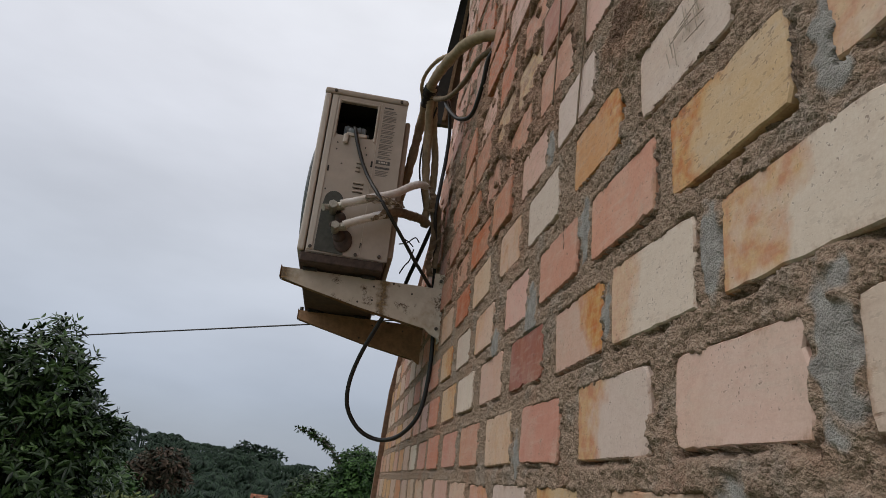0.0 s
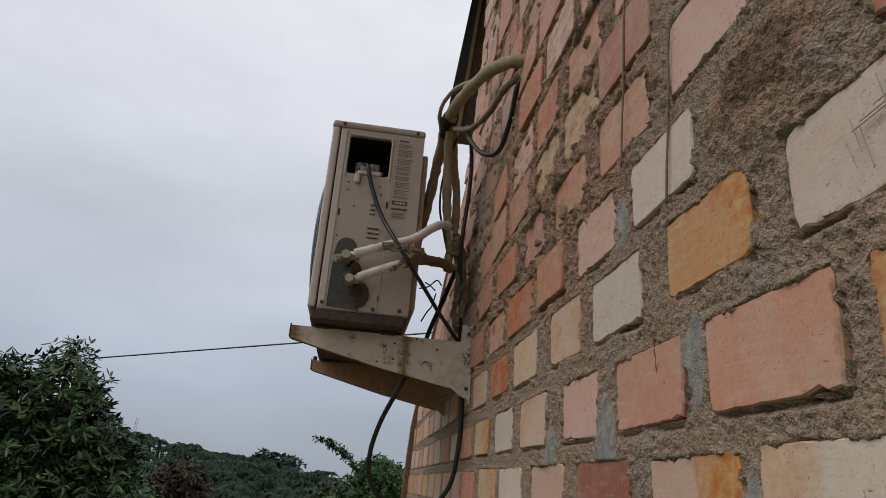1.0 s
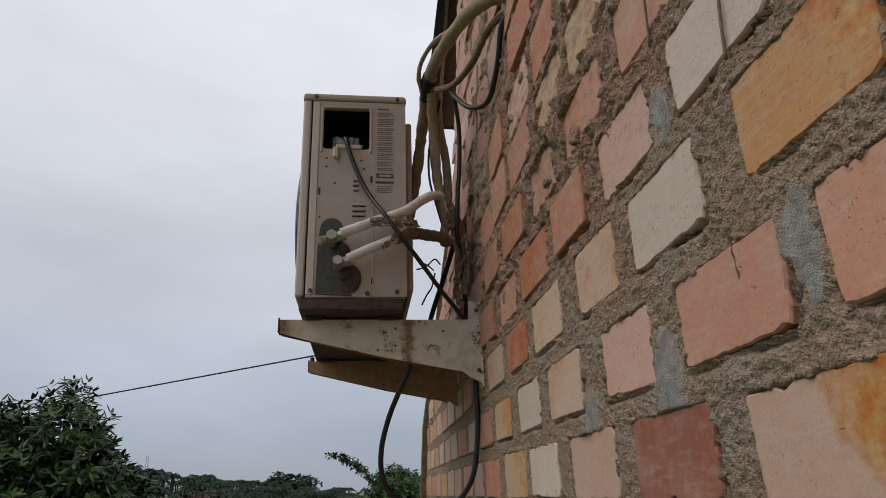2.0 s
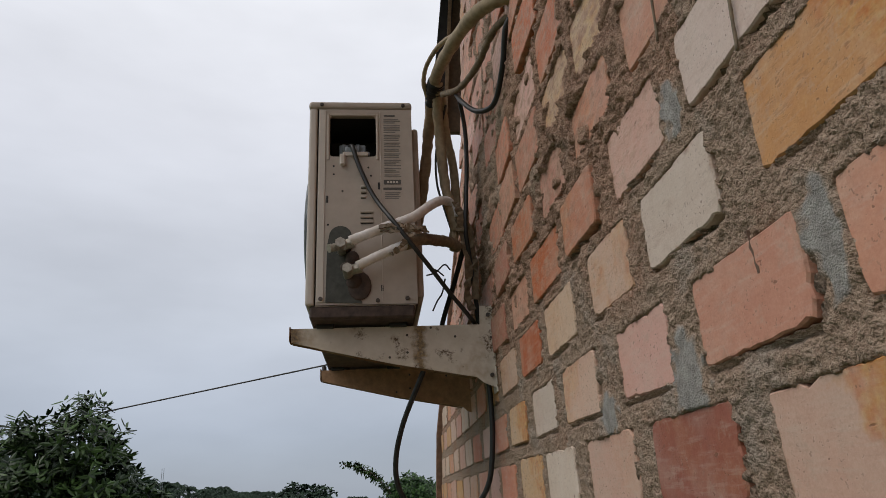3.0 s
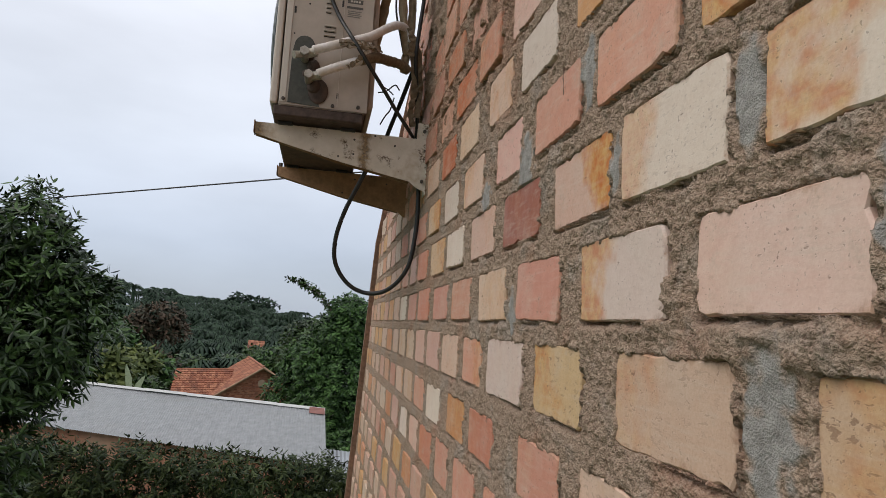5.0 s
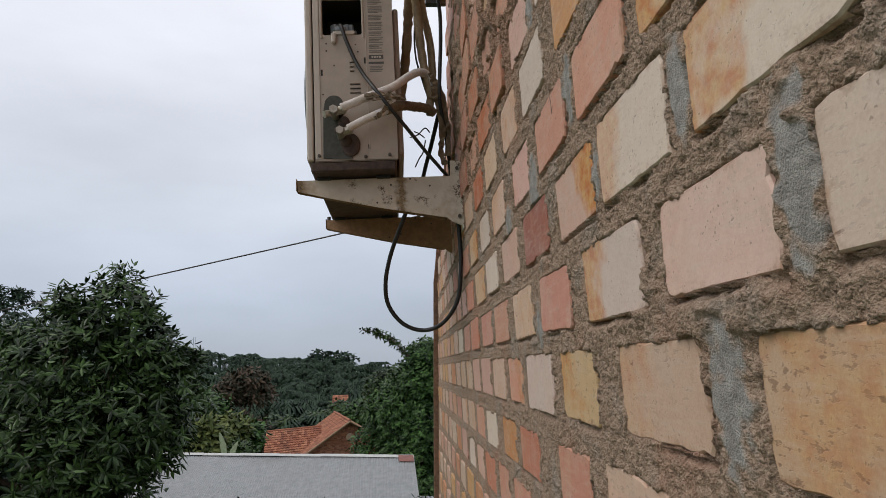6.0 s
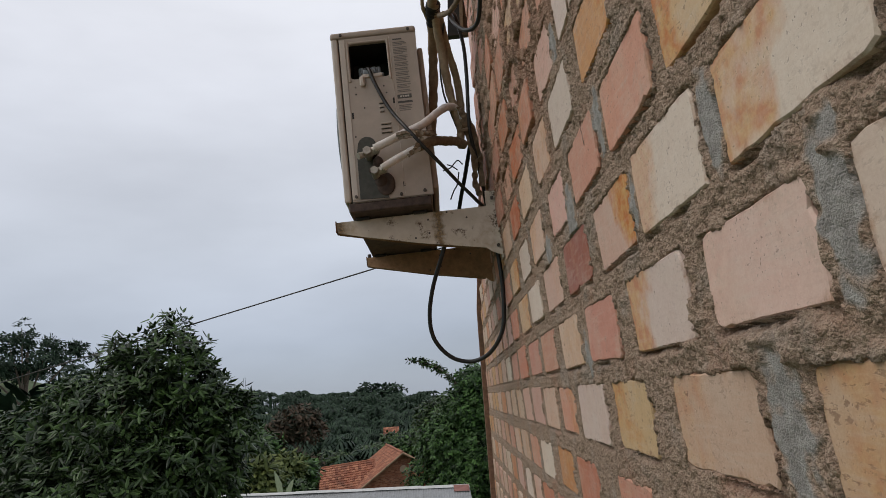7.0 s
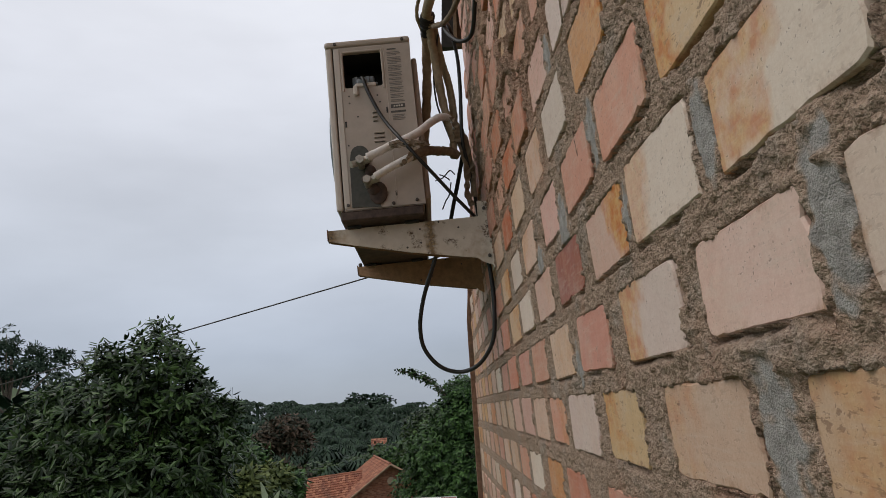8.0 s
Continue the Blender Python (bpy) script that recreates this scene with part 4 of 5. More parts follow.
line_thing("insulated_pipe", "greenish yellow taped pipe beside the wall", "pipe",
           [(-0.098, 2.50, 4.862), (-0.085, 2.56, 4.80), (-0.066, 2.60, 4.72), (-0.062, 2.61, 4.63), (-0.072, 2.60, 4.55), (-0.078, 2.58, 4.48)], 0.0115, TAPE, 0.10, 9, 12)
line_thing("foam_pipe", "white foam-insulated pipe bending from the upper valve", "pipe",
           [(-0.326, 2.448, 4.452), (-0.288, 2.445, 4.466), (-0.235, 2.445, 4.487), (-0.182, 2.455, 4.512), (-0.140, 2.50, 4.560), (-0.105, 2.55, 4.597), (-0.080, 2.577, 4.600), (-0.068, 2.582, 4.565)], 0.0115, FOAM, 0.05, 11, 12)
line_thing("foam_pipe", "white foam-insulated pipe rising from the lower valve", "pipe",
           [(-0.310, 2.448, 4.393), (-0.270, 2.445, 4.412), (-0.235, 2.446, 4.428), (-0.200, 2.450, 4.444)], 0.0110, FOAM, 0.05, 13, 12)
line_thing("taped_pipe", "brown taped pipe continuing to the bundle at the wall", "pipe",
           [(-0.205, 2.449, 4.442), (-0.165, 2.470, 4.463), (-0.130, 2.52, 4.480), (-0.090, 2.565, 4.492), (-0.066, 2.585, 4.485)], 0.0135, TAPE_DARK, 0.10, 17, 12)
line_thing("tape_knot", "black tape binding the pipes together", "tape", [(-0.116, 2.44, 4.866), (-0.119, 2.475, 4.864), (-0.119, 2.51, 4.852)], 0.021, BLACK, 0.12, 19, 12)


def torn_tape(name, label, pts, w, seed):
    """A ragged hanging strip of tape with thickness."""
    line, rng = spline(pts, 5), random.Random(seed)
    verts, faces = [], []
    for i, c in enumerate(line):
        d = (line[min(i + 1, len(line) - 1)] - line[max(i - 1, 0)]).normalized()
        s = d.cross(Vector((0.3, -0.9, 0.3))).normalized()
        k = w * rng.uniform(0.55, 1.15)
        n = d.cross(s) * 0.0012
        twist = s * k + Vector((0, 1, 0)) * rng.uniform(-0.004, 0.004)
        verts += [c - twist - n, c + twist - n, c + twist + n, c - twist + n]
    for i in range(len(line) - 1):
        for k in range(4):
            a, b = 4 * i + k, 4 * i + (k + 1) % 4
            faces.append((a, b, b + 4, a + 4))
    faces += [(3, 2, 1, 0), tuple(range(len(verts) - 4, len(verts)))]
    return tagged(new(name, mesh_of(name, verts, faces, TAPE_DARK)), label, "tape", "torn tape on the pipes")


torn_tape("torn_tape", "torn strip of old brown pipe tape", [(-0.262, 2.430, 4.478), (-0.225, 2.425, 4.480), (-0.185, 2.43, 4.476), (-0.155, 2.45, 4.480)], 0.007, 3)
torn_tape("torn_tape", "torn strip of old brown pipe tape", [(-0.258, 2.432, 4.468), (-0.22, 2.425, 4.466), (-0.18, 2.432, 4.470), (-0.15, 2.452, 4.474)], 0.005, 4)
torn_tape("torn_tape", "torn strip of old brown pipe tape", [(-0.190, 2.43, 4.462), (-0.205, 2.425, 4.440), (-0.222, 2.425, 4.422), (-0.236, 2.43, 4.412)], 0.006, 5)
torn_tape("torn_tape", "long flap of loose brown tape hanging along the wall", [(-0.066, 2.575, 4.56), (-0.052, 2.58, 4.50), (-0.044, 2.59, 4.43), (-0.050, 2.60, 4.37), (-0.040, 2.60, 4.33)], 0.010, 6)
torn_tape("torn_tape", "long flap of loose brown tape hanging along the wall", [(-0.050, 2.575, 4.58), (-0.035, 2.585, 4.51), (-0.026, 2.60, 4.44), (-0.03, 2.61, 4.36)], 0.011, 8)
torn_tape("torn_tape", "loose flap of brown tape at the pipes' bend", [(-0.070, 2.565, 4.60), (-0.060, 2.56, 4.56), (-0.064, 2.565, 4.52)], 0.012, 9)

line_thing("power_cable", "dark power cable hanging from the terminal opening across the pipes", "cable",
           [(-0.325, 2.545, 4.715), (-0.330, 2.515, 4.722), (-0.322, 2.487, 4.712), (-0.312, 2.482, 4.675), (-0.300, 2.480, 4.640), (-0.281, 2.476, 4.592), (-0.258, 2.462, 4.545), (-0.227, 2.428, 4.487), (-0.185, 2.430, 4.428), (-0.140, 2.465, 4.380), (-0.100, 2.505, 4.340), (-0.060, 2.535, 4.300), (-0.030, 2.60, 4.28), (-0.012, 2.64, 4.20)], 0.0054, BLACK, 0.02, 21, 8)
for k, (dx, dz) in enumerate(((-0.012, 0.012), (0.008, 0.016), (0.016, 0.004))):
    line_thing("terminal_wire", "short wire inside the terminal opening", "wire", [(-0.328, 2.525, 4.716), (-0.326 + dx, 2.535, 4.722 + dz), (-0.325 + dx * 1.3, 2.55, 4.722)], 0.0018, BROWN_CABLE, 0, 2, 6, group="wires in the terminal opening")
line_thing("drain_cable", "black cable hanging in a loop below the brackets", "cable",
           [(-0.120, 2.61, 4.262), (-0.150, 2.60, 4.215), (-0.180, 2.62, 4.150), (-0.212, 2.66, 4.075), (-0.229, 2.69, 4.00), (-0.222, 2.71, 3.935), (-0.180, 2.72, 3.880), (-0.121, 2.718, 3.859), (-0.066, 2.68, 3.876), (-0.024, 2.64, 3.935), (-0.010, 2.625, 4.03), (-0.0095, 2.615, 4.13), (-0.016, 2.61, 4.22), (-0.02, 2.60, 4.30)], 0.0062, BLACK, 0.02, 23, 10)
line_thing("wall_cable", "black cable looping at the wall hole and running down the wall", "cable",
           [(0.02, 2.10, 4.80), (-0.008, 2.12, 4.775), (-0.012, 2.165, 4.715), (-0.022, 2.23, 4.668), (-0.050, 2.285, 4.684), (-0.074, 2.35, 4.755), (-0.072, 2.43, 4.835), (-0.050, 2.52, 4.870), (-0.034, 2.56, 4.80), (-0.036, 2.56, 4.70), (-0.044, 2.56, 4.60), (-0.048, 2.57, 4.52), (-0.036, 2.60, 4.44), (-0.024, 2.63, 4.34), (-0.02, 2.66, 4.25)], 0.0056, BLACK, 0.02, 25, 10)
line_thing("taped_cable", "taped bundle of wires hanging under the pipe at the hole", "cable",
           [(0.02, 2.105, 4.80), (-0.025, 2.15, 4.79), (-0.048, 2.24, 4.77), (-0.075, 2.34, 4.78), (-0.102, 2.44, 4.83)], 0.0075, TAPE_DARK, 0.15, 27, 9)
line_thing("grey_cable", "grey cable lying along the pipes below the wall hole", "cable",
           [(-0.085, 2.24, 4.856), (-0.118, 2.32, 4.880), (-0.140, 2.40, 4.888), (-0.146, 2.45, 4.872), (-0.132, 2.50, 4.852)], 0.0055, TAPE, 0.1, 28, 8)
line_thing("grey_cable", "black wire behind the taped pipes", "cable",
           [(-0.088, 2.50, 4.84), (-0.110, 2.57, 4.75), (-0.110, 2.60, 4.67), (-0.095, 2.60, 4.60), (-0.080, 2.60, 4.54)], 0.0030, BROWN_CABLE, 0.02, 29, 8)
line_thing("rear_cable", "black cable between the wall and the back of the unit", "cable",
           [(-0.048, 2.62, 4.50), (-0.072, 2.67, 4.42), (-0.098, 2.74, 4.34), (-0.115, 2.80, 4.26)], 0.0065, BLACK, 0.02, 31, 8)
for pts in ([(-0.135, 2.75, 4.470), (-0.110, 2.75, 4.478), (-0.085, 2.75, 4.500), (-0.07, 2.75, 4.485)], [(-0.122, 2.75, 4.372), (-0.108, 2.75, 4.40), (-0.095, 2.75, 4.42), (-0.085, 2.75, 4.46)], [(-0.120, 2.75, 4.49), (-0.104, 2.75, 4.482), (-0.088, 2.75, 4.468)]):
    line_thing("loose_wire", "thin loose black wire end by the wall", "wire", pts, 0.0022, BLACK, 0, 5, 6, group="loose wires behind the unit")
wire_a, wire_b = Vector((13.684, 3.2, 6.931)), Vector((-44.46, 30.0, 1.867))
line_thing("overhead_wire", "thin dark wire running past the house into the tree", "wire",
           [wire_a.lerp(wire_b, t / 8) for t in range(9)], 0.0115, BROWN_CABLE, 0, 6, 6)


# ---- plants ----
def leaf_quads(base, axis, across, length, width, droop):
    """Eight points of one folded, pointed leaf."""
    down = Vector((0, 0, droop * length))
    tip = base + axis * length - down
    out = [base]
    for t, w, sag in ((0.3, 0.46, 0.1), (0.68, 0.4, 0.45)):
        mid = base + axis * (length * t) - down * sag
        fold = axis.cross(across) * width * 0.22
        out += [mid + across * width * w + fold, mid, mid - across * width * w + fold]
    return out + [tip]


LEAF_FACES = ((0, 1, 2), (0, 2, 3), (1, 4, 5), (1, 5, 2), (2, 5, 6), (2, 6, 3), (4, 7, 5), (5, 7, 6))


def leaf_cloud(blobs, clusters, per, length, width, seed, droop=0.15, inner=0.55, spread=0.6):
    """Whorls of leaves over and inside a set of egg-shaped clumps: (centre, radii)."""
    rng = random.Random(seed)
    verts, faces = [], []
    weights = [r[0] * r[1] + r[1] * r[2] + r[0] * r[2] for _, r in blobs]
    for _ in range(clusters):
        c, r = rng.choices(blobs, weights)[0]
        d = Vector((rng.gauss(0, 1), rng.gauss(0, 1), rng.gauss(0.25, 1))).normalized()
        k = rng.uniform(inner, 1.0) ** 0.5 * rng.uniform(0.9, 1.12)
        p = Vector((c[0] + d.x * r[0] * k, c[1] + d.y * r[1] * k, c[2] + d.z * r[2] * k))
        axis = (d + Vector((rng.uniform(-0.5, 0.5), rng.uniform(-0.5, 0.5), rng.uniform(0.1, 0.9)))).normalized()
        side = axis.orthogonal().normalized()
        a0 = rng.uniform(0, 6.3)
        for i in range(per):
            a = a0 + i * 2.4
            out = Matrix.Rotation(a, 3, axis) @ side
            lift = rng.uniform(0.15, 0.8)
            dirn = (out + axis * lift).normalized()
            across = dirn.cross(axis)
            if across.length < 1e-3:
                continue
            s = length * rng.uniform(0.65, 1.2)
            base = p + axis * rng.uniform(-spread, spread) * length
            o = len(verts)
            verts += leaf_quads(base, dirn, across.normalized(), s, width * rng.uniform(0.8, 1.2), droop * rng.uniform(0, 2))
            faces += [(o + x, o + y, o + z) for x, y, z in LEAF_FACES]
    return verts, faces


def limbs(bm, foot, top, r, blobs, rng):
    """A tapered trunk and limbs reaching into the clumps."""
    foot, top = Vector(foot), Vector(top)
    mid = foot.lerp(top, 0.5) + Vector((rng.uniform(-0.1, 0.1), rng.uniform(-0.1, 0.1), 0)) * (top - foot).length * 0.3
    rod(bm, foot, mid, r, r * 0.75)
    rod(bm, mid, top, r * 0.75, r * 0.4)
    for c, _ in blobs:
        c = Vector(c)
        s = mid.lerp(top, rng.uniform(0.0, 0.9))
        rod(bm, s, s.lerp(c, 0.55) + Vector((0, 0, 0.1)), r * 0.4, r * 0.25, 7)
        rod(bm, s.lerp(c, 0.55) + Vector((0, 0, 0.1)), c, r * 0.25, r * 0.1, 6)


def tree(name, label, foot, blobs, trunk_r, clusters, per, length, width, material, seed, group="", inner=0.55, spread=0.6):
    t = thing(name, label, "tree", group)
    rng = random.Random(seed)
    bm = bmesh.new()
    top = sum((Vector(c) for c, _ in blobs), Vector()) / len(blobs)
    limbs(bm, foot, top, trunk_r, blobs, rng)
    part("trunk", bm, BARK, t)
    v, f = leaf_cloud(blobs, clusters, per, length, width, seed, 0.15, inner, spread)
    part_raw("crown", v, f, material, t)
    return t


def at(az, dist, z=None):
    """A place by its bearing from the walk, in degrees to the right of +y."""
    x, y = -0.2 + dist * math.sin(radians(az)), 0.75 + dist * math.cos(radians(az))
    return (x, y, hill(x, y) if z is None else z)


# the broad dark tree beside the house
near_blobs = [((-4.5, 11.3, 4.72), (0.62, 0.7, 0.72)), ((-5.25, 11.4, 4.7), (0.5, 0.6, 0.5)), ((-3.75, 11.2, 3.75), (0.5, 0.6, 0.55)), ((-5.2, 11.4, 3.9), (1.25, 1.3, 1.0)), ((-6.6, 11.6, 3.65), (1.0, 1.1, 0.8)), ((-4.45, 11.2, 3.1), (1.0, 1.0, 0.8)), ((-5.6, 11.2, 2.6), (1.7, 1.5, 1.1)),
              ((-7.4, 11.6, 2.7), (1.3, 1.3, 1.2)), ((-4.6, 11.0, 2.0), (0.85, 1.0, 0.9)), ((-6.2, 11.0, 1.3), (1.8, 1.5, 1.0)), ((-4.75, 10.9, 0.9), (0.7, 0.9, 0.7)), ((-8.2, 11.4, 1.6), (1.4, 1.3, 1.1))]
tree("mango_tree", "broad dense tree with long dark glossy leaves", at(-27, 12.2), near_blobs + [((-4.15, 11.3, 4.25), (0.55, 0.6, 0.5)), ((-3.85, 11.2, 3.0), (0.5, 0.6, 0.7))], 0.16, 4000, 8, 0.18, 0.055, LEAF, 41, "", 0.25, 0.5)
tree("mango_tree", "slim young shoots at the top of the dark tree", at(-25, 12.0), [((-4.42, 11.35, 5.42), (0.16, 0.2, 0.26)), ((-4.0, 11.3, 4.75), (0.22, 0.25, 0.25)), ((-3.45, 11.3, 4.02), (0.2, 0.25, 0.26)), ((-5.35, 11.4, 5.0), (0.3, 0.3, 0.28)), ((-3.95, 11.3, 4.15), (0.35, 0.4, 0.35)), ((-3.75, 11.3, 3.4), (0.4, 0.4, 0.5)), ((-6.2, 11.5, 4.45), (0.4, 0.4, 0.3))], 0.05, 250, 8, 0.16, 0.044, LEAF, 43, "", 0.3, 0.5)
# bushes in front of the dark tree's foot
tree("shrub", "leafy green shrub below the dark tree", at(-24, 9.5), [(at(-24, 9.5, 0.8), (1.2, 0.9, 0.7)), (at(-28, 9.6, 1.1), (1.1, 0.9, 0.9)), (at(-20.5, 9.8, 0.4), (0.7, 0.6, 0.6))], 0.06, 800, 8, 0.16, 0.044, LEAF, 47, "", 0.3, 0.5)
# citrus-like tree beyond the wall's far corner
rt = [(at(2.3, 30, 4.0), (0.9, 1.3, 1.0)), (at(1.8, 30, 3.0), (1.2, 1.6, 1.1)), (at(-0.2, 30, 1.6), (1.5, 1.6, 1.5)), (at(3.2, 30, 3.6), (1.3, 1.6, 1.2)), (at(0.8, 29.5, -0.2), (1.7, 1.7, 1.5)), (at(2.8, 29.5, 0.6), (2.0, 1.8, 2.2)), (at(-1.6, 31, 0.2), (1.4, 1.4, 1.3)), (at(2.2, 28, -1.8), (1.5, 1.4, 1.2)), (at(-0.4, 31, -1.8), (1.3, 1.4, 1.0))]
tree("citrus_tree", "bright green leafy tree beyond the corner of the wall", at(1.2, 30), rt, 0.2, 4200, 7, 0.22, 0.10, LEAF_LIGHT, 53)
tw = [at(-2.95, 29.5, 5.48), at(-1.9, 29.5, 5.35), at(-0.8, 29.5, 5.10), at(0.2, 29.5, 4.65), at(1.2, 29.5, 4.0), at(2.0, 29.5, 3.2)]
branch = thing("branch", "long leafy branch arching out of the green tree", "branch")
v, f = tube(tw, 0.05, 6, 4, 0.1, 3, (0.3, 1.2))
part_raw("stem", v, f, BARK, branch)
tw_line = spline(tw, 7)
v, f = leaf_cloud([((p.x, p.y, p.z), (0.10, 0.12, 0.10)) for p in tw_line], 110, 4, 0.19, 0.085, 59)
part_raw("leaves", v, f, LEAF, branch)


def palm_mesh(rng, foot, height, fronds, reach, verts, faces):
    """An oil palm: stem and arching feather fronds."""
    foot = Vector(foot)
    crown = foot + Vector((0, 0, height))
    o = len(verts)
    for c, r in ((foot, 0.32), (crown, 0.26)):
        verts += [c + Vector((r * math.cos(k * 1.257), r * math.sin(k * 1.257), 0)) for k in range(5)]
    faces += [(o + k, o + (k + 1) % 5, o + 5 + (k + 1) % 5, o + 5 + k) for k in range(5)]
    for i in range(fronds):
        a = i * 2.4 + rng.uniform(-0.2, 0.2)
        lift = rng.uniform(-0.1, 1.3)
        out = Vector((math.cos(a), math.sin(a), 0))
        length = reach * rng.uniform(0.8, 1.15)
        side = Vector((-out.y, out.x, 0))
        spine = []
        for k in range(9):
            t = k / 8
            spine.append(crown + out * length * t * (0.55 + 0.45 * math.cos(lift * 0.8)) + Vector((0, 0, length * (0.75 * lift * t - (0.35 + 0.55 * lift) * t * t))))
        for k in range(1, 9):
            w = reach * 0.22 * (1 - 0.55 * abs(k / 8 - 0.45) * 2) * rng.uniform(0.8, 1.2)
            for sgn in (-1, 1):
                o = len(verts)
                step = (spine[k] - spine[k - 1])
                verts += [spine[k - 1], spine[k - 1] + step * 0.75, spine[k] + side * sgn * w * 0.9 + step * 0.3 - Vector((0, 0, w * 0.55)), spine[k] + side * sgn * w - Vector((0, 0, w * 0.75))]
                faces += [(o, o + 1, o + 2), (o, o + 2, o + 3)]


def palm(name, label, foot, height, fronds, reach, seed, material):
    t = thing(name, label, "palm", "palms beyond the houses")
    verts, faces = [], []
    palm_mesh(random.Random(seed), foot, height, fronds, reach, verts, faces)
    part_raw("stem", verts[:10], faces[:5], BARK, t)
    part_raw("fronds", [v for v in verts[10:]], [tuple(i - 10 for i in f) for f in faces[5:]], material, t)


for i, (az_, d_, h_, r_) in enumerate(((-16.0, 75, 9.5, 3.2), (-9.0, 78, 6.0, 4.2), (-7.6, 74, 5.2, 4.6), (-2.2, 84, 6.5, 4.6), (-8.0, 66, 4.2, 4.2), (-3.0, 70, 5.0, 4.2), (-11.0, 80, 6.5, 4.2))):
    palm("oil_palm", "oil palm with long arching dark green fronds", at(az_, d_), h_, 22, r_, 60 + i, LEAF_FAR)

red = [(at(-12.6, 60, 3.4), (1.9, 1.8, 0.9)), (at(-13.9, 60, 2.3), (1.6, 1.6, 0.9)), (at(-11.6, 60, 2.2), (1.5, 1.5, 0.9)), (at(-13.0, 59, -0.6), (2.2, 1.8, 1.0)), (at(-12.0, 60, -1.8), (1.8, 1.6, 1.0))]
tree("russet_tree", "tree with russet brown young leaves", at(-12.8, 60), red[:2] + red[2:], 0.25, 620, 7, 0.5, 0.2, LEAF_RED, 71)
umb = [(at(-33.0, 58, 11.3), (3.2, 2.6, 0.5)), (at(-30.6, 58, 10.6), (2.6, 2.4, 0.45)), (at(-31.6, 57, 9.6), (2.8, 2.4, 0.5)), (at(-29.0, 58, 9.9), (1.7, 1.8, 0.4)), (at(-34.5, 58, 9.3), (2.8, 2.4, 0.6)), (at(-32.2, 57, 12.2), (0.8, 0.8, 0.5))]
tree("umbrella_tree", "flat-topped layered tree high on the hillside", at(-31.8, 58), umb, 0.25, 420, 7, 0.45, 0.14, LEAF_FAR, 73)
# broadleaf trees round the tiled house
for i, (az_, d_, zc, s, mat) in enumerate(((-15.5, 46, 1.0, 2.0, LEAF_LIGHT), (-14.4, 40, 0.3, 1.4, LEAF_YELLOW), (-12.7, 44, -0.4, 1.4, LEAF_LIGHT), (-17.8, 44, 1.6, 2.4, LEAF), (-9.6, 68, -1.4, 2.6, LEAF), (-3.2, 64, -0.6, 2.6, LEAF_LIGHT), (-0.8, 62, 0.4, 2.8, LEAF), (1.5, 60, 1.6, 3.0, LEAF), (4.0, 55, 1.5, 3.2, LEAF_LIGHT), (-16.4, 36, 0.6, 1.2, LEAF_YELLOW), (-13.2, 38, -0.6, 0.9, LEAF), (-19.5, 38, 1.2, 2.4, LEAF), (-6.5, 70, -1.6, 2.2, LEAF), (-4.9, 72, -1.3, 1.7, LEAF), (-3.9, 74, -1.4, 1.6, LEAF))):
    b = []
    rng = random.Random(80 + i)
    for k in range(5):
        b.append((at(az_ + rng.uniform(-1.1, 1.1) * s * 40 / d_ / 1.6, d_ + rng.uniform(-1, 1), zc + rng.uniform(-0.9, 0.6) * s), (s * rng.uniform(0.5, 0.8), s * rng.uniform(0.5, 0.8), s * rng.uniform(0.4, 0.65))))
    tree("broadleaf_tree", "leafy green garden tree among the houses", at(az_, d_), b, 0.16, 420, 7, 0.5, 0.22, mat, 90 + i, "garden trees")


def woods(name, label, spots, seed, material, leaf):
    """Far woods on the hillside as one mass of crowns."""
    rng = random.Random(seed)
    verts, faces = [], []
    for az_, d_, size in spots:
        x, y, z = at(az_, d_)
        b = [((x + rng.uniform(-0.6, 0.6) * size, y + rng.uniform(-0.5, 0.5) * size, z + size * rng.uniform(0.5, 1.35)), (size * rng.uniform(0.45, 0.75),) * 2 + (size * rng.uniform(0.35, 0.6),)) for _ in range(4)]
        v2, f2 = leaf_cloud(b, 85, 6, leaf * size / 4, leaf * size / 8, rng.randrange(9999))
        o = len(verts)
        verts += v2
        faces += [tuple(i + o for i in q) for q in f2]
    tagged(new(name, mesh_of(name, verts, faces, material)), label, "woods", kind="stuff")


rng = random.Random(101)
woods("far_woods", "dark hazy broadleaf woods covering the far hillside", [(rng.uniform(-42, 9), rng.uniform(105, 250), rng.uniform(1.7, 3.0)) for _ in range(210)], 102, LEAF_FAR, 1.1)
woods("left_woods", "tall dark trees on the higher part of the hill", [(rng.uniform(-50, -24), rng.uniform(50, 150), rng.uniform(3.5, 6.0)) for _ in range(95)], 103, LEAF_FAR, 1.5)
woods("garden_scrub", "mixed green scrub in the valley behind the houses", [(rng.uniform(-30, 8), rng.uniform(60, 100), rng.uniform(1.6, 2.8)) for _ in range(60)], 104, LEAF, 1.0)
knobs = [(-5.2, 245, 5.8), (-7.1, 245, 5.2)]
woods("crest_trees", "two round trees standing above the crest of the hill", knobs, 105, LEAF_FAR, 1.3)
verts, faces = [], []
for _ in range(620):
    az_, d_ = rng.uniform(-30, 8), rng.uniform(93, 250)
    palm_mesh(rng, at(az_, d_), rng.uniform(3.6, 6.8), 18, rng.uniform(2.3, 3.4), verts, faces)
tagged(new("palm_plantation", mesh_of("palm_plantation", verts, faces, LEAF_FAR)), "oil palm plantation on the hillside", "palms", kind="stuff")

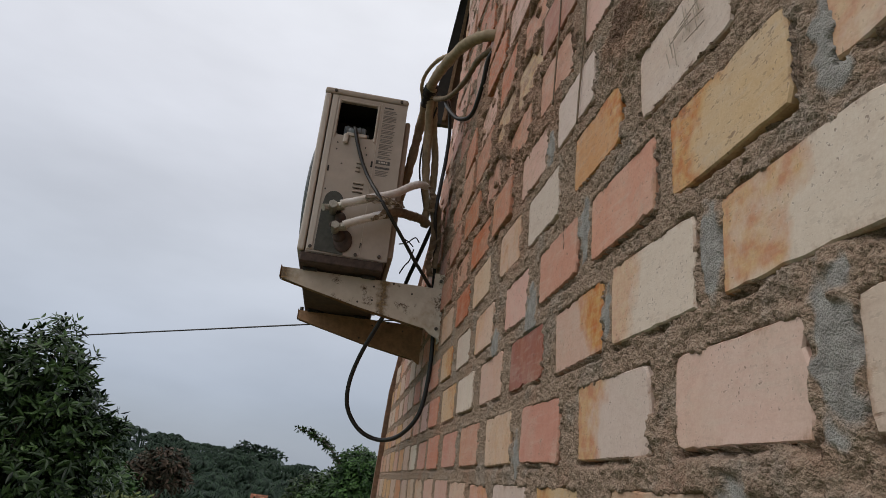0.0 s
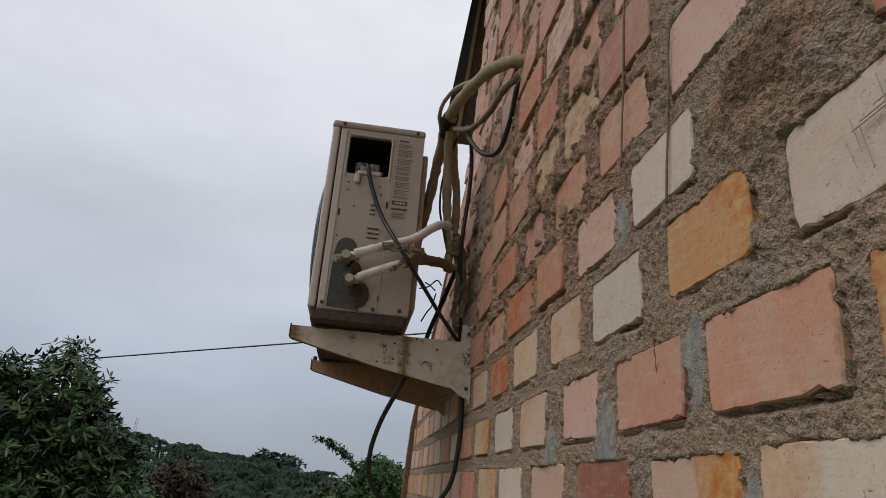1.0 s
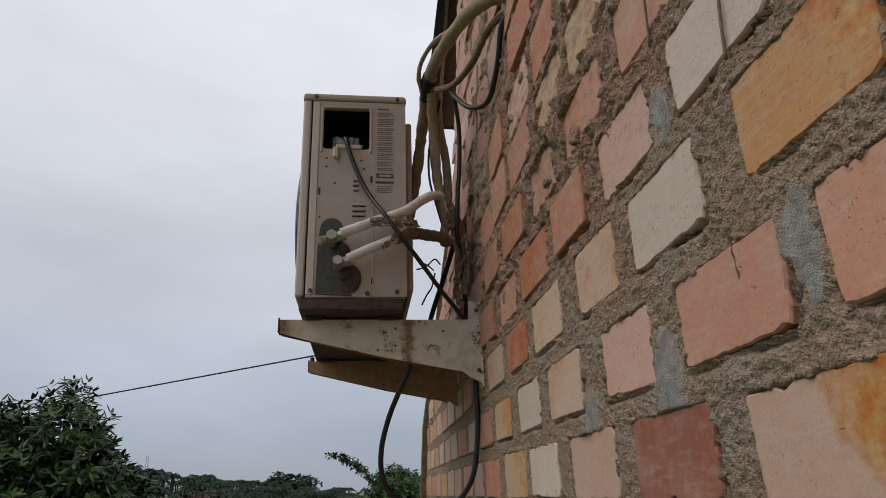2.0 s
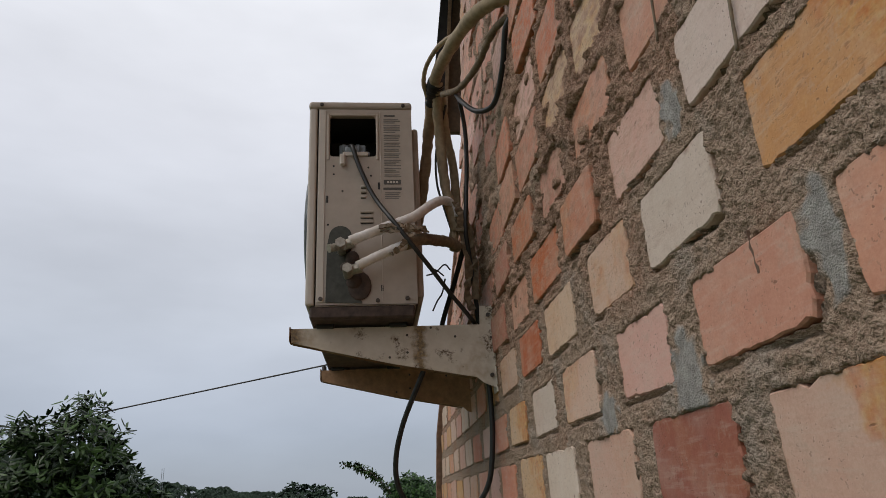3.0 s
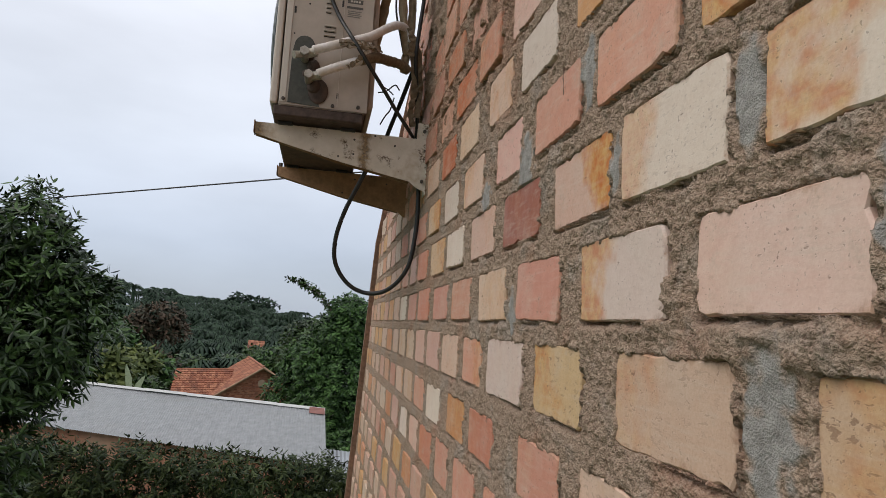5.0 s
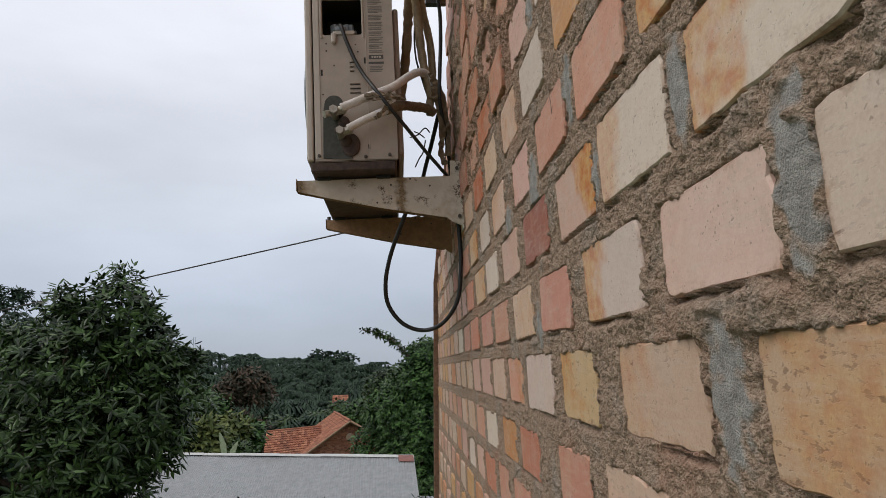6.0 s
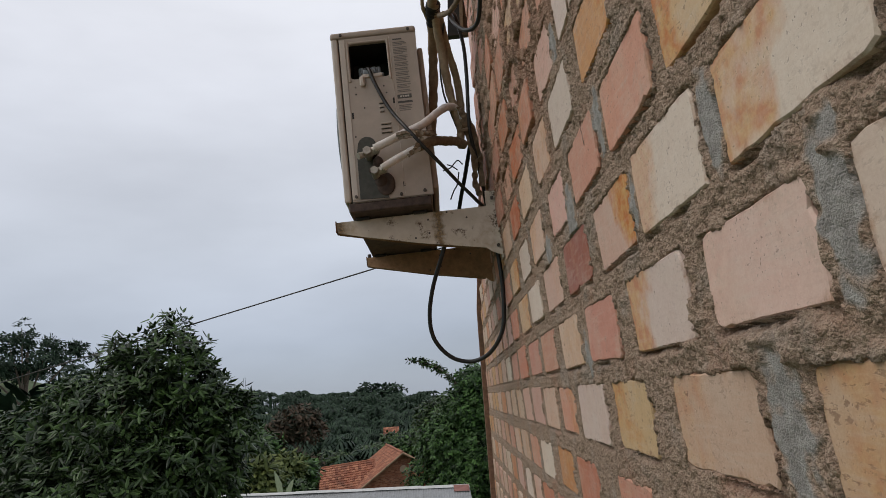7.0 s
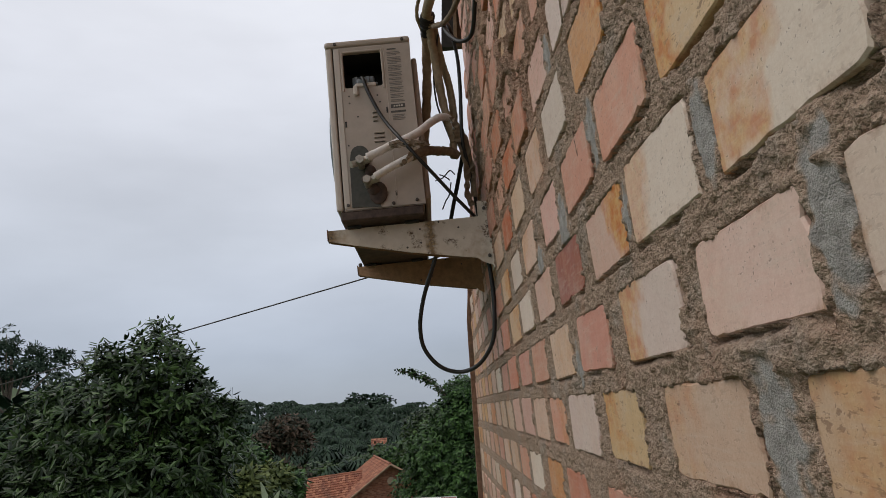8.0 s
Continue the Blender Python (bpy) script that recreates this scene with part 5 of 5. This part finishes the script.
# hedge in front of the metal roof
hv, hf = [], []
hrng = random.Random(111)
for k in range(60):
    t = k / 59
    x, y = -7.6 + 9.4 * t, 17.2 - 2.4 * t
    b = [((x + hrng.uniform(-0.2, 0.2), y + hrng.uniform(-0.5, 0.5), z), (0.35, 0.5, 0.35)) for z in (-0.5, 0.0, 0.50 + hrng.uniform(-0.10, 0.14))]
    v2, f2 = leaf_cloud(b, 60, 6, 0.17, 0.05, 200 + k)
    o = len(hv)
    hv += v2
    hf += [tuple(i + o for i in q) for q in f2]
tagged(new("hedge", mesh_of("hedge", hv, hf, HEDGE)), "overgrown yellow-green hedge below the metal roof", "hedge", kind="stuff")


# ---- buildings ----
def build_shed():
    s = thing("metal_roofed_shed", "low shed with a weathered corrugated zinc roof and pale ridge cap", "shed")
    r0, r1 = Vector((0.16, 22.6, 0.98)), Vector((-11.6, 29.4, 0.98))
    along = (r1 - r0).normalized()
    down = Vector((0.02, -1.0, 0)).normalized()
    run, drop, length = 3.6, 1.02, (r1 - r0).length
    verts, faces, n = [], [], int(length / 0.019)
    for i in range(n + 1):
        w = 0.009 * math.sin(2 * math.pi * i / 5)
        for k in range(3):
            p = r0 + along * (length * i / n) + down * (run * k / 2) + Vector((0, 0, -drop * k / 2 + w + 0.012 * math.sin(i * 0.013 + k)))
            verts.append(p)
    faces = [(i * 3 + k, i * 3 + k + 1, i * 3 + k + 4, i * 3 + k + 3) for i in range(n) for k in range(2)]
    sheet = part_raw("corrugated_roof", verts, faces, ZINC, s, "", True)
    bm = bmesh.new()
    k = 0
    while k * 1.8 < length:
        a, b = r0 + along * (k * 1.8), r0 + along * min(length, k * 1.8 + 1.83)
        lift = Vector((0, 0, 0.035 + 0.01 * (k % 2)))
        q = [a + lift, b + lift, b + down * 0.22 + lift * 0.9 - Vector((0, 0, 0.055)), a + down * 0.22 + lift * 0.9 - Vector((0, 0, 0.055)), b - down * 0.2 + lift - Vector((0, 0, 0.06)), a - down * 0.2 + lift - Vector((0, 0, 0.06))]
        f = [bm.verts.new(p) for p in q]
        bm.faces.new((f[0], f[1], f[2], f[3]))
        bm.faces.new((f[1], f[0], f[5], f[4]))
        part("ridge_cap", bm, ZINC_CAP, s, "pale metal ridge cap")
        bm = bmesh.new()
        k += 1
    bm.free()
    # walls under the roof
    bm = bmesh.new()
    for off, top in ((0.15, -0.12), (run - 0.25, -drop + 0.0)):
        a, b = r0 + down * off + along * 0.12, r1 + down * off
        q = [bm.verts.new((p.x, p.y, z)) for p, z in ((a, r0.z + top), (b, r0.z + top), (b, -4.2), (a, -4.2))]
        bm.faces.new(q)
    part("shed_wall", bm, HOUSE_BRICK, s, "low brick wall")
    a, b, c = r0 + along * 0.12 + down * 0.15, r0 + along * 0.12 + down * (run - 0.25), r0 + along * 0.12
    bm = bmesh.new()
    bm.faces.new([bm.verts.new(p) for p in ((a.x, a.y, 0.84), (b.x, b.y, -0.05), (b.x, b.y, -4.2), (a.x, a.y, -4.2))])
    part("end_wall", bm, HOUSE_BRICK, s)
    # red end piece below the cap
    e = r0 + along * 0.02
    bm = bmesh.new()
    q = [e + down * 0.05 + Vector((0, 0, 0.028)), e + along * 0.55 + down * 0.05 + Vector((0, 0, 0.028)), e + along * 0.55 + down * 0.5 + Vector((0, 0, -0.105)), e + down * 0.5 + Vector((0, 0, -0.105))]
    bm.faces.new([bm.verts.new(p) for p in q])
    part("red_end_sheet", bm, RED_PAINT, s, "faded red end sheet")
    # lower roof beside it
    s2 = thing("lean_to", "low lean-to with blue-grey sheet roof beside the shed", "lean-to")
    o0 = r0 + down * 1.2 + Vector((0.05, 0, -1.0))
    verts = []
    for i in range(81):
        for k in range(2):
            p = o0 - along * (2.6 * i / 80) + down * (2.0 * k) + Vector((0, 0, -0.75 * k + 0.012 * math.sin(i * 1.57)))
            verts.append(p)
    part_raw("sheet_roof", verts, [(2 * i, 2 * i + 1, 2 * i + 3, 2 * i + 2) for i in range(80)], ZINC_DARK, s2)
    bm = bmesh.new()
    a, b = o0 + down * 1.9, o0 + down * 1.9 - along * 2.5
    bm.faces.new([bm.verts.new(p) for p in ((a.x, a.y, a.z - 0.75), (b.x, b.y, b.z - 0.75), (b.x, b.y, -4.2), (a.x, a.y, -4.2))])
    part("front_wall", bm, HOUSE_BRICK, s2)


build_shed()


def tiled_plane(top0, top1, down, courses, per_row, seed):
    """Rows of lapped clay tiles, as joined pieces."""
    rng = random.Random(seed)
    verts, faces = [], []
    top0, top1, down = Vector(top0), Vector(top1), Vector(down)
    row = (top1 - top0) / per_row
    step = down / courses
    normal = row.cross(step).normalized()
    if normal.z < 0:
        normal = -normal
    for c in range(courses):
        for i in range(per_row):
            a = top0 + row * i + step * c + normal * rng.uniform(0.0, 0.012)
            o = len(verts)
            m = row * 0.5
            verts += [a, a + m + normal * 0.035, a + row * 0.98, a + row * 0.98 + step * 1.15 + normal * 0.05, a + m + step * 1.15 + normal * 0.09, a + step * 1.15 + normal * 0.05, a + row * 0.98 + step * 1.15 - normal * 0.01, a + step * 1.15 - normal * 0.01]
            faces += [(o, o + 1, o + 4, o + 5), (o + 1, o + 2, o + 3, o + 4), (o + 5, o + 4, o + 3, o + 6, o + 7)]
    return verts, faces


def build_house():
    h = thing("tiled_house", "small brick house with a weathered orange clay-tile roof", "house")
    F, B = Vector(at(-4.22, 50, 0.14)), Vector(at(-5.5, 62, 0.14))
    u = (B - F).normalized()
    left = Vector((-u.y, u.x, 0))
    W, H = 3.7, 2.35
    v, f = tiled_plane(F, B, left * W + Vector((0, 0, -H)), 17, 46, 1)
    part_raw("roof_tiles", v, f, TILE, h, "weathered orange clay tiles", kind="stuff")
    v, f = tiled_plane(F, B, -left * W + Vector((0, 0, -H)), 17, 46, 2)
    part_raw("roof_tiles", v, f, TILE, h, "weathered orange clay tiles", kind="stuff")
    v, f = tube([F + Vector((0, 0, 0.03)), F.lerp(B, 0.5) + Vector((0, 0, 0.03)), B + Vector((0, 0, 0.03))], 0.11, 8, 6, 0.12, 5)
    part_raw("ridge_tiles", v, f, TILE, h)
    for sgn in (1, -1):
        a, b = F - u * 0.05, F - u * 0.05 + left * sgn * W + Vector((0, 0, -H))
        v, f = tube([a, a.lerp(b, 0.5), b], 0.075, 6, 8, 0.15, 6)
        part_raw("verge_board", v, f, WOOD, h)
    g = F + u * 0.5
    bm = bmesh.new()
    ring = [g + Vector((0, 0, -0.12)), g + left * (W - 0.3) + Vector((0, 0, -H + 0.05)), g + left * (W - 0.3) + Vector((0, 0, -5)), g - left * (W - 0.3) + Vector((0, 0, -5)), g - left * (W - 0.3) + Vector((0, 0, -H + 0.05))]
    a = [bm.verts.new(p) for p in ring]
    b = [bm.verts.new(p + u * 10.5) for p in ring]
    bm.faces.new(a)
    bm.faces.new(b[::-1])
    for i in range(5):
        bm.faces.new((a[i], b[i], b[(i + 1) % 5], a[(i + 1) % 5]))
    wall = part("wall", bm, HOUSE_BRICK, h, "bare brick gable wall")
    # courses of the gable, proud of the joints
    rng = random.Random(8)
    verts, faces = [], []
    for c in range(30):
        z = -0.35 - c * 0.11
        half = min(W - 0.35, (-z - 0.3) / H * W)
        if half < 0.15:
            continue
        s = -half + rng.uniform(0, 0.12)
        while s + 0.22 < half:
            p = g + left * s + Vector((0, 0, z)) - u * rng.uniform(0.012, 0.03)
            o = len(verts)
            for dz in (0, 0.085):
                verts += [p + Vector((0, 0, dz)), p + left * 0.21 + Vector((0, 0, dz)), p + left * 0.21 + u * 0.04 + Vector((0, 0, dz)), p + u * 0.04 + Vector((0, 0, dz))]
            faces += [(o, o + 1, o + 5, o + 4), (o + 1, o + 2, o + 6, o + 5), (o + 3, o, o + 4, o + 7), (o + 4, o + 5, o + 6, o + 7)]
            s += 0.24
    part_raw("gable_bricks", verts, faces, TILE, h, "brown-red bricks", kind="stuff")
    # vent in the gable
    c = g - u * 0.05 + Vector((0, 0, -1.15))
    bm = bmesh.new()
    bmesh.ops.create_cone(bm, cap_ends=True, segments=12, radius1=0.28, radius2=0.28, depth=0.06, matrix=Matrix.Translation(c) @ u.to_track_quat("Z", "Y").to_matrix().to_4x4())
    part("gable_vent", bm, EARTH, h, "pale half-round gable vent")
    # lower wing to the side
    aL, aR = Vector(at(-11.0, 53.5, -0.45)), Vector(at(-6.6, 55.0, -0.45))
    face = Vector((0.1, -1, 0)).normalized()
    v, f = tiled_plane(aL, aR, face * 2.8 + Vector((0, 0, -1.75)), 12, 19, 3)
    part_raw("wing_tiles", v, f, TILE, h, "weathered orange clay tiles", kind="stuff")
    v, f = tube([aL, aL.lerp(aR, 0.5), aR], 0.10, 8, 6, 0.12, 7)
    part_raw("wing_ridge", v, f, TILE, h)
    bm = bmesh.new()
    q = [aL + face * 2.5, aR + face * 2.5]
    bm.faces.new([bm.verts.new(p) for p in (q[0] + Vector((0, 0, -1.6)), q[1] + Vector((0, 0, -1.6)), q[1] + Vector((0, 0, -4.2)), q[0] + Vector((0, 0, -4.2)))])
    bm.faces.new([bm.verts.new(p) for p in (aL + Vector((0.1, 0, -0.1)), q[0] + Vector((0.1, 0, -1.6)), q[0] + Vector((0.1, 0, -4.2)), aL + Vector((0.1, 0, -4.2)))])
    part("wing_wall", bm, HOUSE_BRICK, h)
    h2 = thing("distant_house", "far clay-tiled roof half hidden by palms", "house")
    p0, p1 = Vector(at(-5.6, 90, 0.7)), Vector(at(-4.3, 88, 0.7))
    v, f = tiled_plane(p0, p1, Vector((0.1, -2.8, -1.9)), 10, 12, 9)
    part_raw("roof_tiles", v, f, TILE, h2, "", kind="stuff")
    part("wall", boxes((p0.x + 0.2, p1.x - 0.2, p0.y - 1.5, p0.y, -7.0, -0.2)), HOUSE_BRICK, h2)


build_house()
# sandy path and banana plants beyond the shed
path = tagged(new("dirt_path", mesh_of("dirt_path", [tuple(Vector(at(a, d)) + Vector((0, 0, 0.06))) for d in (33, 37, 41, 46) for a in (-18.6, -17.4, -16.2)], [(i * 3 + k, i * 3 + k + 1, i * 3 + k + 4, i * 3 + k + 3) for i in range(3) for k in range(2)], EARTH, True)), "bare sandy path among the bushes", "path", kind="structure")
for az_, hgt, lean in ((-14.2, 1.5, -0.25), (-13.75, 0.95, 0.35)):
    foot = Vector(at(az_, 34.0))
    top_z = 3.75 - 34 * math.tan(radians(4.2 if hgt > 1 else 5.0))
    st = thing("banana_plant", "young banana plant with pale upright leaves behind the shed roof", "plant", "banana plants")
    part("stem", rod(bmesh.new(), foot, (foot.x, foot.y, top_z - hgt), 0.11, 0.07, 9), PALE, st)
    side = [(0.0, 0.05), (0.3, 0.13), (0.6, 0.14), (0.85, 0.08), (1.0, 0.01)]
    prof = [(foot.x + lean * t * t - w, top_z - hgt + hgt * t) for t, w in side] + [(foot.x + lean * t * t + w, top_z - hgt + hgt * t) for t, w in side[::-1]]
    part("leaf", extrude_profile(prof, foot.y - 0.015, foot.y + 0.015), PALE, st, "pale green upright leaf")
# thin mast above the trees
mast = thing("mast", "thin far lattice mast above the trees", "mast")
m0 = Vector(at(-16.55, 120))
bm = bmesh.new()
for dx in (-0.15, 0.15):
    rod(bm, m0 + Vector((dx, 0, 0)), (m0.x + dx, m0.y, 3.75 + 120 * math.tan(radians(3.35))), 0.035, sides=5)
part("mast_frame", bm, GUARD, mast)


# ---- the bricks of the wall ----
def brick_variant(seed, chips, long=13, short=7):
    """A worn brick: uneven outline, crisp worn arris, slightly dished face. Width and height are 1, its face lies at x = 0."""
    rng = random.Random(seed)
    L, H = 0.155, 0.079
    outline = []
    for (ya, za), (yb, zb), n in (((-0.5, -0.5), (0.5, -0.5), long), ((0.5, -0.5), (0.5, 0.5), short), ((0.5, 0.5), (-0.5, 0.5), long), ((-0.5, 0.5), (-0.5, -0.5), short)):
        chip = rng.randrange(1, n) if rng.random() < chips else -1
        bow = rng.uniform(-0.0008, 0.0012)
        for k in range(n):
            t = (k + (rng.uniform(-0.25, 0.25) if k else 0)) / n
            y, z = ya + (yb - ya) * t, za + (zb - za) * t
            pull = abs(rng.gauss(0, 0.0008)) + bow * math.sin(t * 3.14) + (rng.uniform(0.002, 0.005) if k == chip else 0)
            if k == 0:
                y, z = y - math.copysign(rng.uniform(0.0008, 0.0055) / L, y), z - math.copysign(rng.uniform(0.0006, 0.0042) / H, z)
            elif n == long:
                z -= math.copysign(pull / H, z)
            else:
                y -= math.copysign(pull / L, y)
            outline.append((y, z))
    # no brick is quite square: it tapers and leans a little
    taper, skewed, rise = rng.uniform(-0.03, 0.03), rng.uniform(-0.025, 0.025), rng.uniform(-0.03, 0.03)
    outline = [(y * (1 + taper * z) + skewed * z, z * (1 + taper * y) + rise * y) for y, z in outline]
    n = len(outline)
    cy, cz = sum(p[0] for p in outline) / n, sum(p[1] for p in outline) / n
    verts = []
    tilt_y, tilt_z = rng.uniform(-0.002, 0.002), rng.uniform(-0.0015, 0.0015)
    for inset, x in ((0.0016, 0.0), (0.0002, 0.0014), (0.0, 0.05)):
        for y, z in outline:
            verts.append((x + (tilt_y * y + tilt_z * z if x < 0.01 else 0) + (rng.uniform(0.0, 0.0006) if 0 < x < 0.01 else 0), y - math.copysign(inset / L, y), z - math.copysign(inset / H, z)))
    verts.append((tilt_y * cy + tilt_z * cz + 0.0003, cy, cz))
    c = 3 * n
    faces = [(i, c, (i + 1) % n) for i in range(n)]
    for ring in (0, 1):
        o = ring * n
        faces += [(o + i, o + (i + 1) % n, o + n + (i + 1) % n, o + n + i) for i in range(n)]
    return verts, [tuple(reversed(f)) for f in faces]


VARIANTS = [mesh_of("brick", *brick_variant(300 + i, 0.12 + 0.3 * (i % 3) / 2), BRICK) for i in range(26)]
rest_v, rest_f = [], []
for y_far, y_near, z0, z1, key, stain, sunk in LAYOUT:
    yc, zc = (y_far + y_near) / 2, (z0 + z1) / 2
    far = upper_far(yc, zc)
    x = wall_x(yc, zc) + brick_rng.uniform(-0.0022 - 0.006 * far, 0.0008 + 0.003 * far) + sunk
    turn, skew = brick_rng.uniform(-0.9, 0.9), brick_rng.uniform(-1.5, 1.5) * far
    if -5 <= round((z0 - 4.0) / 0.1065) <= 12 and 0.55 < yc < (3.0 if zc < 4.3 else 4.25):
        ob = new("brick", brick_rng.choice(VARIANTS))
        ob.parent = wall_east
        lean = math.degrees(math.atan((wall_x(yc, zc + 0.05) - wall_x(yc, zc - 0.05)) / 0.1))
        ob.matrix_basis = pose(x, yc, zc, turn, lean, skew) @ Matrix.Diagonal((1, y_far - y_near, z1 - z0, 1))
        r, g, b = COLOURS[key]
        f = brick_rng.uniform(0.9, 1.08)
        if stain is None:
            stain = {"y": 0.7, "o": 0.8, "c": 0.4, "w": 0.2}.get(key, 0.1) * brick_rng.uniform(0.5, 1.2)
        side = brick_rng.uniform(-0.9, 0.9)
        if isinstance(stain, tuple):
            stain, side = stain
        ob["stain_side"] = side
        ob["mortar_smear"] = far
        ob["speckle"] = {"y": 0.9, "o": 0.6, "c": 0.45, "w": 0.25}.get(key, 0.12)
        ob.color = (r * f, g * f * brick_rng.uniform(0.96, 1.04), b * f, stain)
    else:
        v, f = brick_variant(brick_rng.randrange(9999), 0.2, 4, 3)
        o = len(rest_v)
        rest_v.extend((x + a, yc + b * (y_far - y_near), zc + c * (z1 - z0)) for a, b, c in v)
        rest_f.extend(tuple(i + o for i in q) for q in f)
part_raw("distant_bricks", rest_v, rest_f, BRICK_FAR, wall_east, "uneven pink and orange bricks", kind="stuff")
# cracks and pressed marks on single bricks
MARK = plain("dark_crack", (0.16, 0.10, 0.07), 0.95, 0, 0.3, 200)
for y, z0, z1, lean in ((1.497, 4.046, 4.080, 0.004),):
    n, verts = 9, []
    for i in range(n):
        t = i / (n - 1)
        c = y + lean * t + 0.0008 * math.sin(i * 2.3 + y * 90)
        w = 0.0016 * (0.6 + 0.5 * math.sin(i * 1.7))
        verts += [(-0.0026, c - w, z0 + (z1 - z0) * t), (-0.0026, c + w, z0 + (z1 - z0) * t), (0.002, c + w, z0 + (z1 - z0) * t), (0.002, c - w, z0 + (z1 - z0) * t)]
    part_raw("crack", verts, [(4 * i + k, 4 * i + (k + 1) % 4, 4 * i + 4 + (k + 1) % 4, 4 * i + 4 + k) for i in range(n - 1) for k in range(4)], MARK, wall_east)
# scratches criss-crossing one white brick
SCRATCH = plain("worn_scratch", (0.42, 0.34, 0.27), 0.9, 0, 0.3, 200)
scratch_rng = random.Random(12)
for i in range(14):
    cy, cz, tilt = 1.195 + scratch_rng.uniform(-0.03, 0.03), 4.15 + scratch_rng.uniform(-0.016, 0.016), scratch_rng.uniform(-0.004, 0.004)
    run = (0.016, 0.0) if i < 5 else (0.003, 0.012)
    a, b = Vector((-0.0028, cy - run[0], cz - run[1] + tilt)), Vector((-0.0028, cy + run[0], cz + run[1] - tilt))
    part("scratch", rod(bmesh.new(), a, b, 0.0005, 0.0004, 5), SCRATCH, wall_east)
# two thin cords hanging down the wall's face
for y0, z0, y1, z1 in ((1.434, 4.40, 1.457, 4.205), (1.545, 4.54, 1.566, 4.30)):
    line_thing("hanging_cord", "thin grey cord hanging down the brick wall", "cord", [(-0.0045, y0 + (y1 - y0) * t + 0.0012 * math.sin(t * 9), z0 + (z1 - z0) * t) for t in (0, 0.2, 0.4, 0.6, 0.8, 1.0)], 0.0014, TAPE_DARK, 0.1, 5, 6, group="cords on the wall")
